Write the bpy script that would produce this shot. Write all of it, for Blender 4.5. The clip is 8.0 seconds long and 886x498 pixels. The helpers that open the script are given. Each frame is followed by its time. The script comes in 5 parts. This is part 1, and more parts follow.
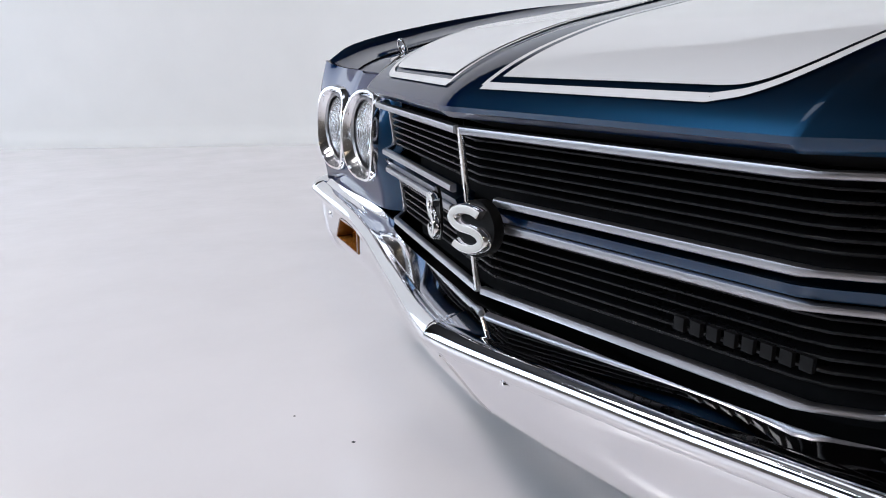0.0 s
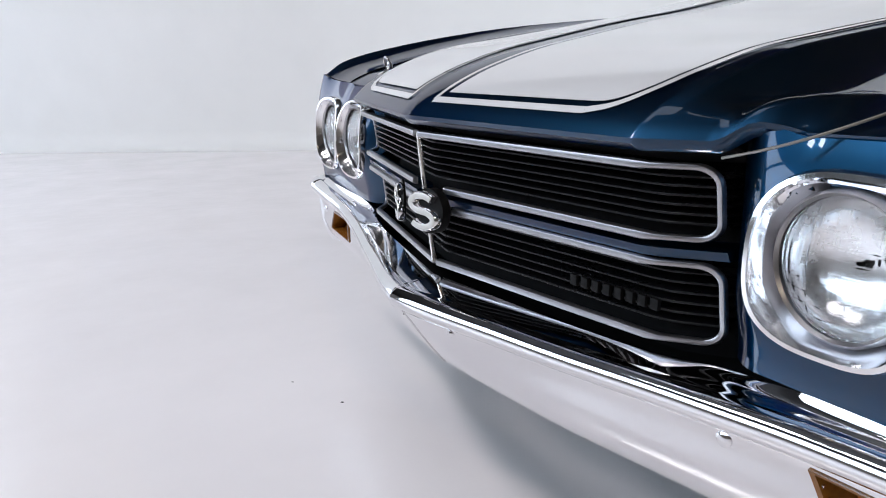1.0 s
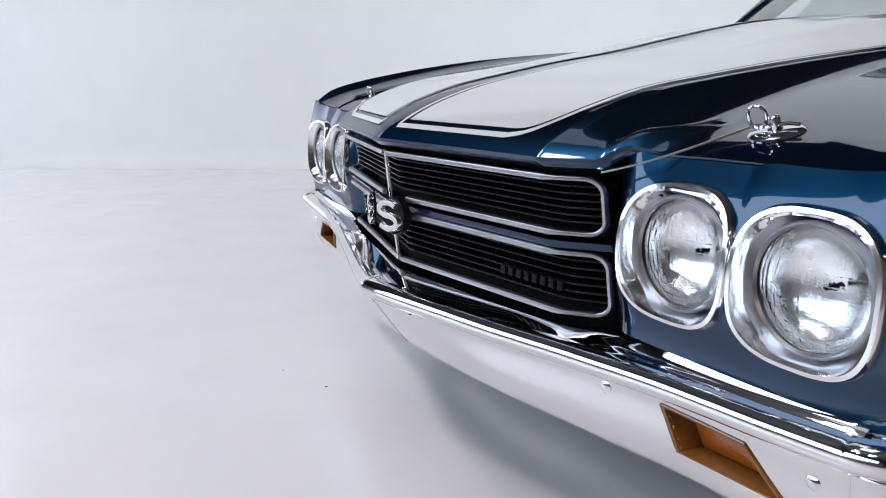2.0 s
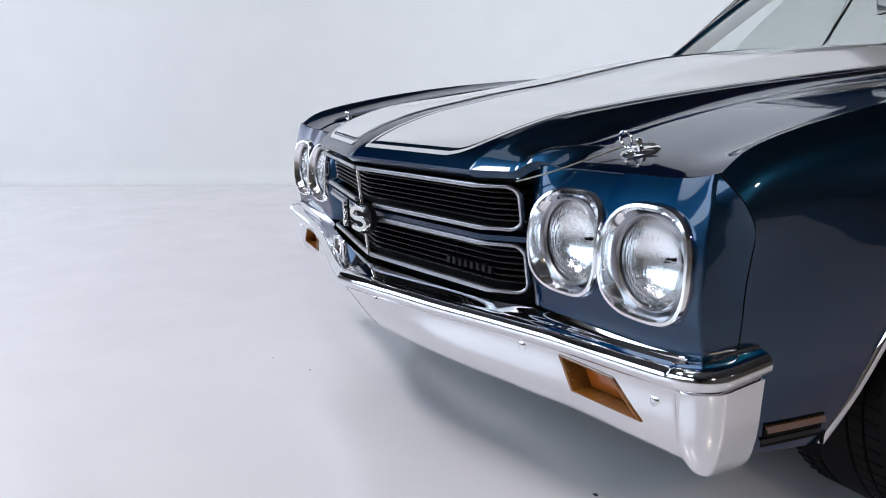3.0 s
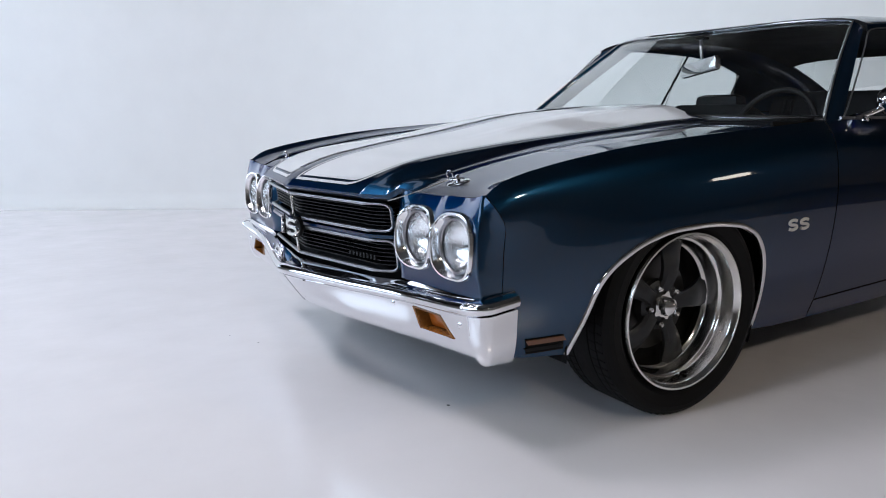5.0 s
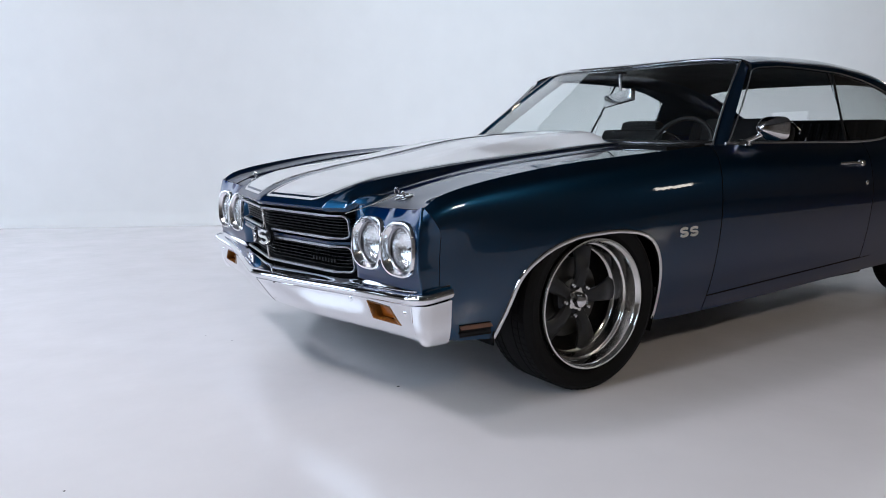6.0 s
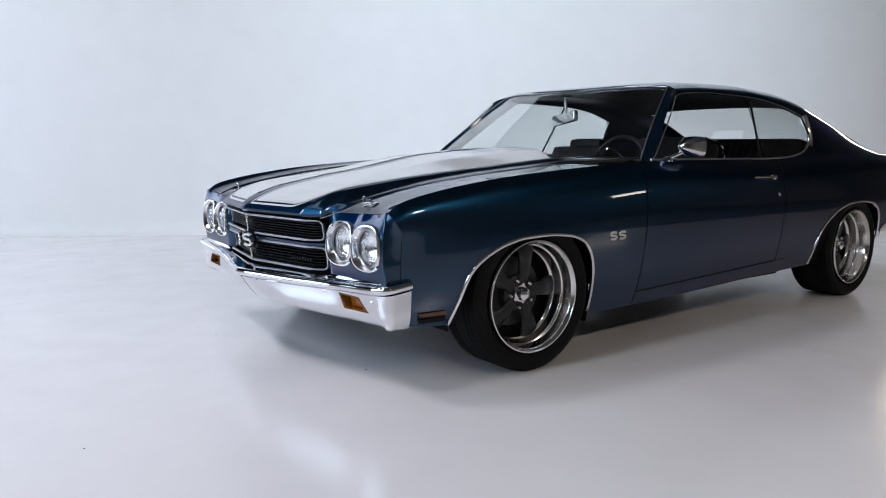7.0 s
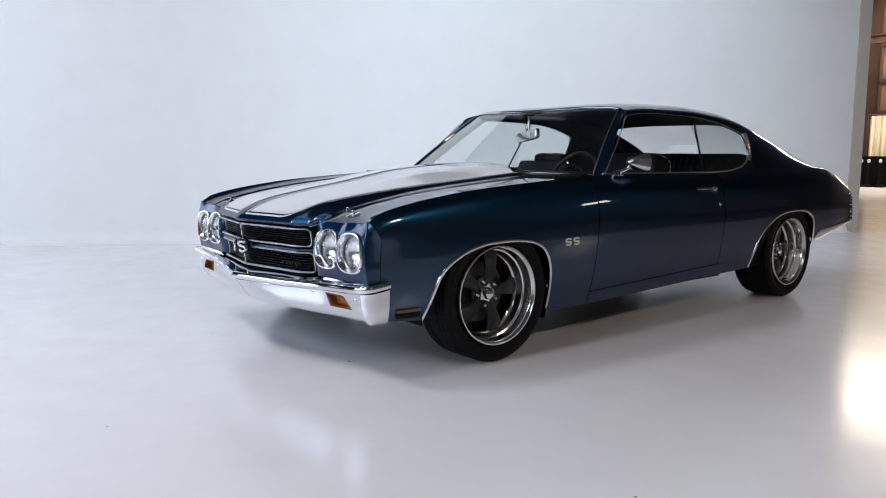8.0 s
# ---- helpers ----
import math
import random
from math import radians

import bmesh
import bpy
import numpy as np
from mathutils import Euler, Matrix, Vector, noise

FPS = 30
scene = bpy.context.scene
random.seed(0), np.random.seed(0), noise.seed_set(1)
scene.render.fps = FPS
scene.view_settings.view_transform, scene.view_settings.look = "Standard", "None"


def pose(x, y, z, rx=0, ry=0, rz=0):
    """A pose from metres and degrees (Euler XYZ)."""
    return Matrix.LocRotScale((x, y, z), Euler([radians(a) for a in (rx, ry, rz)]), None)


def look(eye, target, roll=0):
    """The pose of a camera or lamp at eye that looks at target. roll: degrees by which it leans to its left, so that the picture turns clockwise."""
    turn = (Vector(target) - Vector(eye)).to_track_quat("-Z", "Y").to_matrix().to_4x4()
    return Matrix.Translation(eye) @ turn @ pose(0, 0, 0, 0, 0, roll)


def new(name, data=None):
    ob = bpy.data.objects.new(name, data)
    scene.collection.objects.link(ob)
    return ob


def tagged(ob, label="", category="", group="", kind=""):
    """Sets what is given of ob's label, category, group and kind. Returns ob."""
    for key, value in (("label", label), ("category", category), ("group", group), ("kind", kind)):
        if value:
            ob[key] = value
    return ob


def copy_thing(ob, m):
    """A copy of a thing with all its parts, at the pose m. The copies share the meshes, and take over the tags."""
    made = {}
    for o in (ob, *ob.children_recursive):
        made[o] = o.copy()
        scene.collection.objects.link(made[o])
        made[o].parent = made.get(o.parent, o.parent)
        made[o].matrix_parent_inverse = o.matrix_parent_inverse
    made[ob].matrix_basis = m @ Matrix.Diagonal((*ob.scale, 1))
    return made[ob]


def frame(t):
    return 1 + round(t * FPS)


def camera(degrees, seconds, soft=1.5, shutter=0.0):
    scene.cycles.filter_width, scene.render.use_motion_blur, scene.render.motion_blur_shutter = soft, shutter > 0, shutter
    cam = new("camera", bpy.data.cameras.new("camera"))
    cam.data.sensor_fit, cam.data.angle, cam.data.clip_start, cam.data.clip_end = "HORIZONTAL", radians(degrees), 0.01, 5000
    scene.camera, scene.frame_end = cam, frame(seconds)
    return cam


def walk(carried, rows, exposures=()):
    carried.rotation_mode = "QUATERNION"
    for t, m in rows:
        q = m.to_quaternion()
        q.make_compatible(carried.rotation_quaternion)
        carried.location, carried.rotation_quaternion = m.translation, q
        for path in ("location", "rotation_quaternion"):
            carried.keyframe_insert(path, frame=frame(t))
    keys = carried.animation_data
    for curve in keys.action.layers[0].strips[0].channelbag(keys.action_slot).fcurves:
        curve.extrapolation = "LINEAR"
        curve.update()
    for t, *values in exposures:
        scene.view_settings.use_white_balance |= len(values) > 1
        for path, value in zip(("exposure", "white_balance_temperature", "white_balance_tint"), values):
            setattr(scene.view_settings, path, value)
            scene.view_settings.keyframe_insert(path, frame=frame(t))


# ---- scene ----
cam = camera(60.4, 8.0, soft=1.0)
PATH = [
    (0, (0.785, -1.311, 0.744), (-0.916, -0.403, 0.215), -0.8),
    (0.5, (0.902, -1.338, 0.749), (-0.808, -0.44, 0.232), -0.5),
    (1, (1.034, -1.362, 0.765), (-0.684, -0.474, 0.255), -0.6),
    (1.5, (1.159, -1.387, 0.778), (-0.566, -0.5, 0.293), -0.3),
    (3, (1.605, -1.511, 0.817), (-0.118, -0.584, 0.403), -0.1),
    (3.5, (1.793, -1.575, 0.84), (0.079, -0.625, 0.439), -0.1),
    (4, (2.002, -1.641, 0.87), (0.301, -0.665, 0.477), -0.1),
    (4.5, (2.204, -1.705, 0.888), (0.518, -0.697, 0.511), 0.0),
    (6, (2.809, -1.992, 0.931), (1.194, -0.851, 0.628), 0.1),
    (6.5, (3.0, -2.102, 0.939), (1.407, -0.928, 0.65), 0.2),
    (7, (3.187, -2.219, 0.943), (1.615, -1.011, 0.676), 0.4),
    (7.5, (3.351, -2.35, 0.967), (1.801, -1.112, 0.714), 0.5),
    (8, (3.521, -2.469, 0.979), (1.987, -1.209, 0.736), 0.4),
]
EXPOSURES = [(0, 0.04, 6420, 13.5), (1.5, 0.04, 6380, 13), (3, 0.03, 6200, 12.5), (8, 0.04, 6000, 12)]
walk(cam, [(t, look(eye, target, roll)) for t, eye, target, roll in PATH], EXPOSURES)

# ---- world and lights ----
world = bpy.data.worlds.new("world")
scene.world = world
world.use_nodes = True
_wn = world.node_tree.nodes
_sky = _wn.new("ShaderNodeTexSky")
_sky.sky_type, _sky.sun_disc = "NISHITA", False
world.node_tree.links.new(_sky.outputs[0], _wn["Background"].inputs[0])
_wn["Background"].inputs[1].default_value = 0.1


def area(name, eye, target, sx, sy, watts, colour):
    data = bpy.data.lights.new(name, "AREA")
    data.shape, data.size, data.size_y, data.energy, data.color = "RECTANGLE", sx, sy, watts, colour
    ob = new(name, data)
    ob.matrix_world = look(eye, target)
    return ob


# A strong lamp high over the studio's front throws the car's shadow back under it; small cool lamps over
# the studio, warm ones on the warehouse side, a tall window behind the camera's start and the daylit end.
for _x, _y in ((-2.4, -4.3), (0.9, -4.9)):
    area("studio_key_light", (_x, _y, 6.9), (0.0, -0.4, 0.4), 1.0, 1.0, 120, (1.0, 0.95, 0.93))
area("studio_lamp_light", (-1.1, -1.4, 6.9), (-1.1, -1.39, 0), 1.9, 1.9, 14, (0.86, 0.93, 1.0))
for _x, _y in ((-2.8, -5.0), (-1.6, -5.6)):
    area("studio_flood_light", (_x, _y, 6.7), (_x + 0.6, 8.4, 1.6), 0.8, 0.5, 25, (0.84, 0.93, 1.0))
for _x, _y in ((8.0, -3.0), (8.5, 3.6)):
    area("warehouse_lamp_light", (_x, _y, 5.8), (_x - 2.5, _y, 0), 0.6, 0.3, 120, (1.0, 0.86, 0.66))
_spot = bpy.data.lights.new("wall_spot_light", "SPOT")
_spot.energy, _spot.color, _spot.spot_size, _spot.spot_blend, _spot.shadow_soft_size = 1350, (0.82, 0.93, 1.0), radians(66), 1.0, 0.2
new("wall_spot_light", _spot).matrix_world = look((3.0, 0.6, 6.7), (-2.9, 4.6, 2.0))
area("warehouse_door_light", (9.6, 11.4, 2.65), (0.9, 0.5, 0.8), 0.8, 0.40, 11, (1.0, 0.90, 0.74))
area("front_window_light", (-1.2, -8.0, 3.2), (-0.6, -1.0, 0.6), 10.5, 4.2, 580, (0.74, 0.88, 1.0))
# A tall window in the cove's front part, beside the car's nose.
area("side_window_light", (-7.08, -4.14, 2.3), (0.0, -7.8, 2.0), 4.6, 3.4, 95, (0.78, 0.90, 1.0))
area("bay_door_light", (-3.9, 27.6, 2.3), (-2.5, 0.0, 1.4), 3.4, 4.2, 30, (1.0, 0.82, 0.58))
area("skylight_light", (-5.0, 24.2, 6.9), (-5.0, 24.21, 0), 7.0, 5.6, 1500, (1.0, 0.84, 0.62))

# ---- materials ----
def material(name, colour, rough=0.5, metal=0.0, coat=0.0, grain=0.0, scale=8.0, bump=0.0, bump_scale=60.0, spread=0.0,
             transmission=0.0, ior=1.5, flakes=0.0):
    """A principled material whose colour and roughness vary at two scales, with a fine relief."""
    m = bpy.data.materials.new(name)
    m.use_nodes = True
    nt = m.node_tree
    n, l = nt.nodes, nt.links
    p = n["Principled BSDF"]
    p.inputs["Base Color"].default_value = (*colour, 1)
    p.inputs["Roughness"].default_value = rough
    p.inputs["Metallic"].default_value = metal
    p.inputs["Coat Weight"].default_value = coat
    p.inputs["Coat Roughness"].default_value = 0.03
    p.inputs["Transmission Weight"].default_value = transmission
    p.inputs["IOR"].default_value = ior
    tc = n.new("ShaderNodeTexCoord")
    if grain or spread:
        big, small = n.new("ShaderNodeTexNoise"), n.new("ShaderNodeTexNoise")
        big.inputs["Scale"].default_value, small.inputs["Scale"].default_value = scale * 0.2, scale * 3
        big.inputs["Detail"].default_value = small.inputs["Detail"].default_value = 5
        l.new(tc.outputs["Object"], big.inputs["Vector"])
        l.new(tc.outputs["Object"], small.inputs["Vector"])
        mix = n.new("ShaderNodeMath")
        mix.operation = "ADD"
        l.new(big.outputs["Fac"], mix.inputs[0])
        l.new(small.outputs["Fac"], mix.inputs[1])
        if grain:
            r = n.new("ShaderNodeMapRange")
            r.inputs["From Min"].default_value, r.inputs["From Max"].default_value = 0.6, 1.4
            r.inputs["To Min"].default_value, r.inputs["To Max"].default_value = 1 - grain, 1 + grain
            l.new(mix.outputs[0], r.inputs["Value"])
            h = n.new("ShaderNodeHueSaturation")
            h.inputs["Color"].default_value = (*colour, 1)
            l.new(r.outputs[0], h.inputs["Value"])
            l.new(h.outputs[0], p.inputs["Base Color"])
        if spread:
            r2 = n.new("ShaderNodeMapRange")
            r2.inputs["From Min"].default_value, r2.inputs["From Max"].default_value = 0.6, 1.4
            r2.inputs["To Min"].default_value, r2.inputs["To Max"].default_value = max(0.0, rough - spread), rough + spread
            l.new(mix.outputs[0], r2.inputs["Value"])
            l.new(r2.outputs[0], p.inputs["Roughness"])
    if bump:
        t = n.new("ShaderNodeTexNoise")
        t.inputs["Scale"].default_value, t.inputs["Detail"].default_value = bump_scale, 4
        l.new(tc.outputs["Object"], t.inputs["Vector"])
        b = n.new("ShaderNodeBump")
        b.inputs["Strength"].default_value, b.inputs["Distance"].default_value = bump, 0.002
        l.new(t.outputs["Fac"], b.inputs["Height"])
        l.new(b.outputs[0], p.inputs["Normal"])
    if flakes:
        v = n.new("ShaderNodeTexVoronoi")
        v.inputs["Scale"].default_value = 900
        l.new(tc.outputs["Object"], v.inputs["Vector"])
        r3 = n.new("ShaderNodeMapRange")
        r3.inputs["To Min"].default_value, r3.inputs["To Max"].default_value = rough - flakes, rough + flakes
        sep = n.new("ShaderNodeSeparateColor")
        l.new(v.outputs["Color"], sep.inputs[0])
        l.new(sep.outputs[0], r3.inputs["Value"])
        l.new(r3.outputs[0], p.inputs["Roughness"])
    return m


BLUE = material("blue_metallic_paint", (0.0054, 0.034, 0.080), 0.33, 1.0, 1.0, grain=0.03, scale=20)
BLUE.node_tree.nodes["Principled BSDF"].inputs["Coat IOR"].default_value = 1.5
BLUE.node_tree.nodes["Principled BSDF"].inputs["Specular Tint"].default_value = (0.10, 0.22, 0.36, 1)
WHITE = material("white_stripe_paint", (0.68, 0.68, 0.70), 0.35, 0.0, 1.0, grain=0.015)
BEZEL = material("polished_bezel_chrome", (0.90, 0.90, 0.92), 0.12, 1.0, spread=0.03)
CHROME = material("chrome", (0.80, 0.80, 0.82), 0.045, 1.0, bump=0.012, bump_scale=14)
SATIN = material("satin_aluminium", (0.40, 0.40, 0.42), 0.32, 1.0, grain=0.02, scale=30)
POLISH = material("polished_aluminium", (0.84, 0.83, 0.81), 0.16, 1.0, spread=0.05, scale=30)
GUNMETAL = material("grey_cast_aluminium", (0.034, 0.036, 0.040), 0.42, 0.6, spread=0.08, scale=30, bump=0.15)
RUBBER = material("tyre_rubber", (0.006, 0.006, 0.0065), 0.6, grain=0.3, scale=30, spread=0.1, bump=0.2, bump_scale=200)
BLACK = material("satin_black_plastic", (0.004, 0.004, 0.0045), 0.42, grain=0.2, scale=30, spread=0.08)
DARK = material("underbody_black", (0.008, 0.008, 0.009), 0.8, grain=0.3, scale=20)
AMBER = material("amber_plastic", (0.34, 0.085, 0.008), 0.2, 0.0, 0.4, grain=0.2, scale=40, bump=0.3, bump_scale=160)
AMBERWALL = material("amber_lamp_housing", (0.20, 0.075, 0.012), 0.25, 0.0, 0.3, grain=0.25, scale=40)
MARKER = material("dark_amber_plastic", (0.13, 0.045, 0.012), 0.3, 0.0, 0.3, grain=0.3, scale=60)
CONCRETE = material("dark_concrete", (0.13, 0.125, 0.12), 0.6, grain=0.25, scale=2, spread=0.1, bump=0.2)
GLASS = material("clear_glass", (0.93, 0.96, 0.95), 0.0, transmission=1.0, ior=1.45)
LENSGLASS = material("headlamp_glass", (0.98, 0.99, 1.0), 0.03, transmission=1.0, ior=1.22)
SILVER = material("silvered_reflector", (0.97, 0.97, 0.98), 0.22, 1.0, spread=0.10, scale=20, bump=0.25, bump_scale=30)
VINYL = material("black_vinyl", (0.0045, 0.0045, 0.005), 0.45, grain=0.2, scale=40, bump=0.3, bump_scale=300, spread=0.08)
REDLENS = material("red_lens", (0.35, 0.012, 0.01), 0.15, 0.0, 0.5, grain=0.1)
STEELCABLE = material("steel_cable", (0.55, 0.53, 0.50), 0.35, 1.0, spread=0.08, scale=200)
MIRROR = material("mirror_glass", (0.9, 0.9, 0.9), 0.01, 1.0)
BADGEWHITE = material("white_enamel", (0.60, 0.60, 0.585), 0.25, 0.0, 0.5, grain=0.02)
IRON = material("brake_iron", (0.10, 0.10, 0.10), 0.45, 0.9, spread=0.1, scale=40)
PANELBROWN = material("rust_brown_panel", (0.20, 0.125, 0.085), 0.7, grain=0.3, scale=5, spread=0.1, bump=0.2)
CYC = material("white_cove_paint", (0.82, 0.82, 0.82), 0.75, grain=0.03, scale=1.2, spread=0.05, bump=0.06, bump_scale=30)
PLASTER = material("beige_plaster", (0.55, 0.50, 0.44), 0.8, grain=0.06, scale=6, bump=0.2)
BRICKBROWN = material("brown_painted_steel", (0.085, 0.045, 0.03), 0.6, 0.2, grain=0.35, scale=8, spread=0.1, bump=0.3)
WARE = material("dark_warehouse_wall", (0.22, 0.20, 0.185), 0.8, grain=0.35, scale=3, bump=0.3)
CEIL = material("dark_ceiling_deck", (0.07, 0.07, 0.073), 0.8, grain=0.3, scale=3)
CURTAIN = material("cream_curtain", (0.80, 0.72, 0.56), 0.8, grain=0.10, scale=14, transmission=0.0)
TRIMGREY = material("grey_post_trim", (0.22, 0.23, 0.225), 0.55, grain=0.06, scale=20)
SLAT = material("semi_gloss_black_slat", (0.007, 0.007, 0.008), 0.30, grain=0.2, scale=30, spread=0.08)
SCRIPT = material("dull_grey_plastic", (0.0045, 0.0045, 0.005), 0.5, grain=0.1)
for _m, _level in ((BLACK, 0.12), (DARK, 0.08), (VINYL, 0.1), (RUBBER, 0.12), (SCRIPT, 0.12), (SLAT, 0.22)):
    _m.node_tree.nodes["Principled BSDF"].inputs["Specular IOR Level"].default_value = _level
CHIP = material("dark_floor_chip", (0.03, 0.03, 0.035), 0.6, grain=0.2, scale=100)


def floor_material():
    m = material("glossy_white_epoxy", (0.80, 0.765, 0.778), 0.19, 0.0, 0.0, grain=0.03, scale=1.4, spread=0.05)
    n, l = m.node_tree.nodes, m.node_tree.links
    p = n["Principled BSDF"]
    p.inputs["Specular IOR Level"].default_value = 0.5
    tc = n.new("ShaderNodeTexCoord")
    wave, fine = n.new("ShaderNodeTexNoise"), n.new("ShaderNodeTexNoise")
    wave.inputs["Scale"].default_value, wave.inputs["Detail"].default_value = 2.6, 3
    fine.inputs["Scale"].default_value, fine.inputs["Detail"].default_value = 24, 4
    b1, b2 = n.new("ShaderNodeBump"), n.new("ShaderNodeBump")
    b1.inputs["Strength"].default_value, b1.inputs["Distance"].default_value = 0.35, 0.012
    b2.inputs["Strength"].default_value, b2.inputs["Distance"].default_value = 0.12, 0.002
    l.new(tc.outputs["Object"], wave.inputs["Vector"])
    l.new(tc.outputs["Object"], fine.inputs["Vector"])
    l.new(wave.outputs["Fac"], b1.inputs["Height"])
    l.new(fine.outputs["Fac"], b2.inputs["Height"])
    l.new(b1.outputs[0], b2.inputs["Normal"])
    l.new(b2.outputs[0], p.inputs["Normal"])
    return m


EPOXY = floor_material()


def fluted(m, across, along):
    """Pressed flutes in lamp glass: narrow upright ribs broken into blocks."""
    n, l = m.node_tree.nodes, m.node_tree.links
    tc, mp = n.new("ShaderNodeTexCoord"), n.new("ShaderNodeMapping")
    mp.inputs["Scale"].default_value = (across, 1.0, along)
    turn, br = n.new("ShaderNodeMapping"), n.new("ShaderNodeTexBrick")
    turn.inputs["Rotation"].default_value = (radians(90), 0, 0)
    br.inputs["Scale"].default_value, br.inputs["Mortar Size"].default_value, br.inputs["Mortar Smooth"].default_value = 1.0, 0.0016, 1.0
    br.inputs["Brick Width"].default_value, br.inputs["Row Height"].default_value = 0.034, 0.0125
    br.offset = 0.0
    b2 = n.new("ShaderNodeBump")
    b2.inputs["Strength"].default_value, b2.inputs["Distance"].default_value = 0.2, 0.002
    l.new(tc.outputs["Object"], turn.inputs["Vector"])
    l.new(turn.outputs[0], br.inputs["Vector"])
    l.new(br.outputs["Fac"], b2.inputs["Height"])
    wv = n.new("ShaderNodeTexWave")
    wv.inputs["Scale"].default_value, wv.inputs["Distortion"].default_value, wv.inputs["Detail"].default_value = 40, 0.2, 1
    b = n.new("ShaderNodeBump")
    b.inputs["Strength"].default_value, b.inputs["Distance"].default_value = 0.1, 0.002
    l.new(tc.outputs["Object"], mp.inputs["Vector"])
    l.new(mp.outputs[0], wv.inputs["Vector"])
    l.new(wv.outputs["Fac"], b.inputs["Height"])
    l.new(b.outputs[0], b2.inputs["Normal"])
    l.new(b2.outputs[0], n["Principled BSDF"].inputs["Normal"])


fluted(LENSGLASS, 1.0, 0.35)

# ---- mesh helpers ----
def curve(*knots):
    """A smooth monotone curve through the knots (x, y), as a function of x."""
    xs, ys = np.array(knots, float).T
    h, d = np.diff(xs), np.diff(ys) / np.diff(xs)
    m = np.zeros(len(xs))
    m[0], m[-1] = d[0], d[-1]
    for i in range(1, len(xs) - 1):
        if d[i - 1] * d[i] > 0:
            w1, w2 = 2 * h[i] + h[i - 1], h[i] + 2 * h[i - 1]
            m[i] = (w1 + w2) / (w1 / d[i - 1] + w2 / d[i])

    def f(x):
        x = min(max(x, xs[0]), xs[-1])
        i = min(int(np.searchsorted(xs, x, side="right")) - 1, len(h) - 1)
        t = (x - xs[i]) / h[i]
        return float((2 * t**3 - 3 * t**2 + 1) * ys[i] + (t**3 - 2 * t**2 + t) * h[i] * m[i]
                     + (-2 * t**3 + 3 * t**2) * ys[i + 1] + (t**3 - t**2) * h[i] * m[i + 1])
    return f


def ease(a, b, x):
    t = min(max((x - a) / (b - a), 0.0), 1.0)
    return t * t * (3 - 2 * t)


def steps(a, b, n):
    return [a + (b - a) * i / n for i in range(n + 1)]


def grid(fn, us, vs, keep=None, close=False):
    """A sheet of quads through fn(u, v)."""
    bm = bmesh.new()
    rows = [[bm.verts.new(fn(u, v)) for v in vs] for u in us]
    span = range(len(us)) if close else range(len(us) - 1)
    for i in span:
        k = (i + 1) % len(us)
        for j in range(len(vs) - 1):
            if keep is None or keep((us[i] + us[k]) / 2, (vs[j] + vs[j + 1]) / 2):
                q = (rows[i][j], rows[k][j], rows[k][j + 1], rows[i][j + 1])
                bm.faces.new(q)
    loose = [v for v in bm.verts if not v.link_faces]
    bmesh.ops.delete(bm, geom=loose, context="VERTS")
    return bm


def outward(bm, ref):
    """Turns an open sheet so that it faces away from ref."""
    bm.normal_update()
    ref = Vector(ref)
    if sum(f.normal.dot(f.calc_center_median() - ref) * f.calc_area() for f in bm.faces) < 0:
        bmesh.ops.reverse_faces(bm, faces=bm.faces[:])
    return bm


def flipped(bm):
    for v in bm.verts:
        v.co.x = -v.co.x
    bmesh.ops.reverse_faces(bm, faces=bm.faces[:])
    return bm


def box(size, at=(0, 0, 0), bevel=0.0, turn=None):
    bm = bmesh.new()
    bmesh.ops.create_cube(bm, size=1)
    for v in bm.verts:
        v.co = Vector((v.co.x * size[0], v.co.y * size[1], v.co.z * size[2]))
    if bevel:
        bmesh.ops.bevel(bm, geom=bm.edges[:], offset=bevel, segments=2, affect="EDGES", profile=0.6)
    bm.transform(Matrix.Translation(at) @ (turn or Matrix()))
    return bm


def lathe(profile, n=64, axis="X", at=(0, 0, 0)):
    """Turns a profile of (radius, offset) round an axis."""
    bm = bmesh.new()
    rings = []
    for i in range(n):
        a = 2 * math.pi * i / n
        c, s = math.cos(a), math.sin(a)
        place = {"X": lambda r, o: (o, r * c, r * s), "Y": lambda r, o: (r * c, o, r * s), "Z": lambda r, o: (r * c, r * s, o)}[axis]
        rings.append([bm.verts.new(Vector(place(r, o)) + Vector(at)) for r, o in profile])
    for i in range(n):
        k = (i + 1) % n
        for j in range(len(profile) - 1):
            bm.faces.new((rings[i][j], rings[k][j], rings[k][j + 1], rings[i][j + 1]))
    bmesh.ops.remove_doubles(bm, verts=bm.verts[:], dist=1e-5)
    bmesh.ops.recalc_face_normals(bm, faces=bm.faces[:])
    return bm


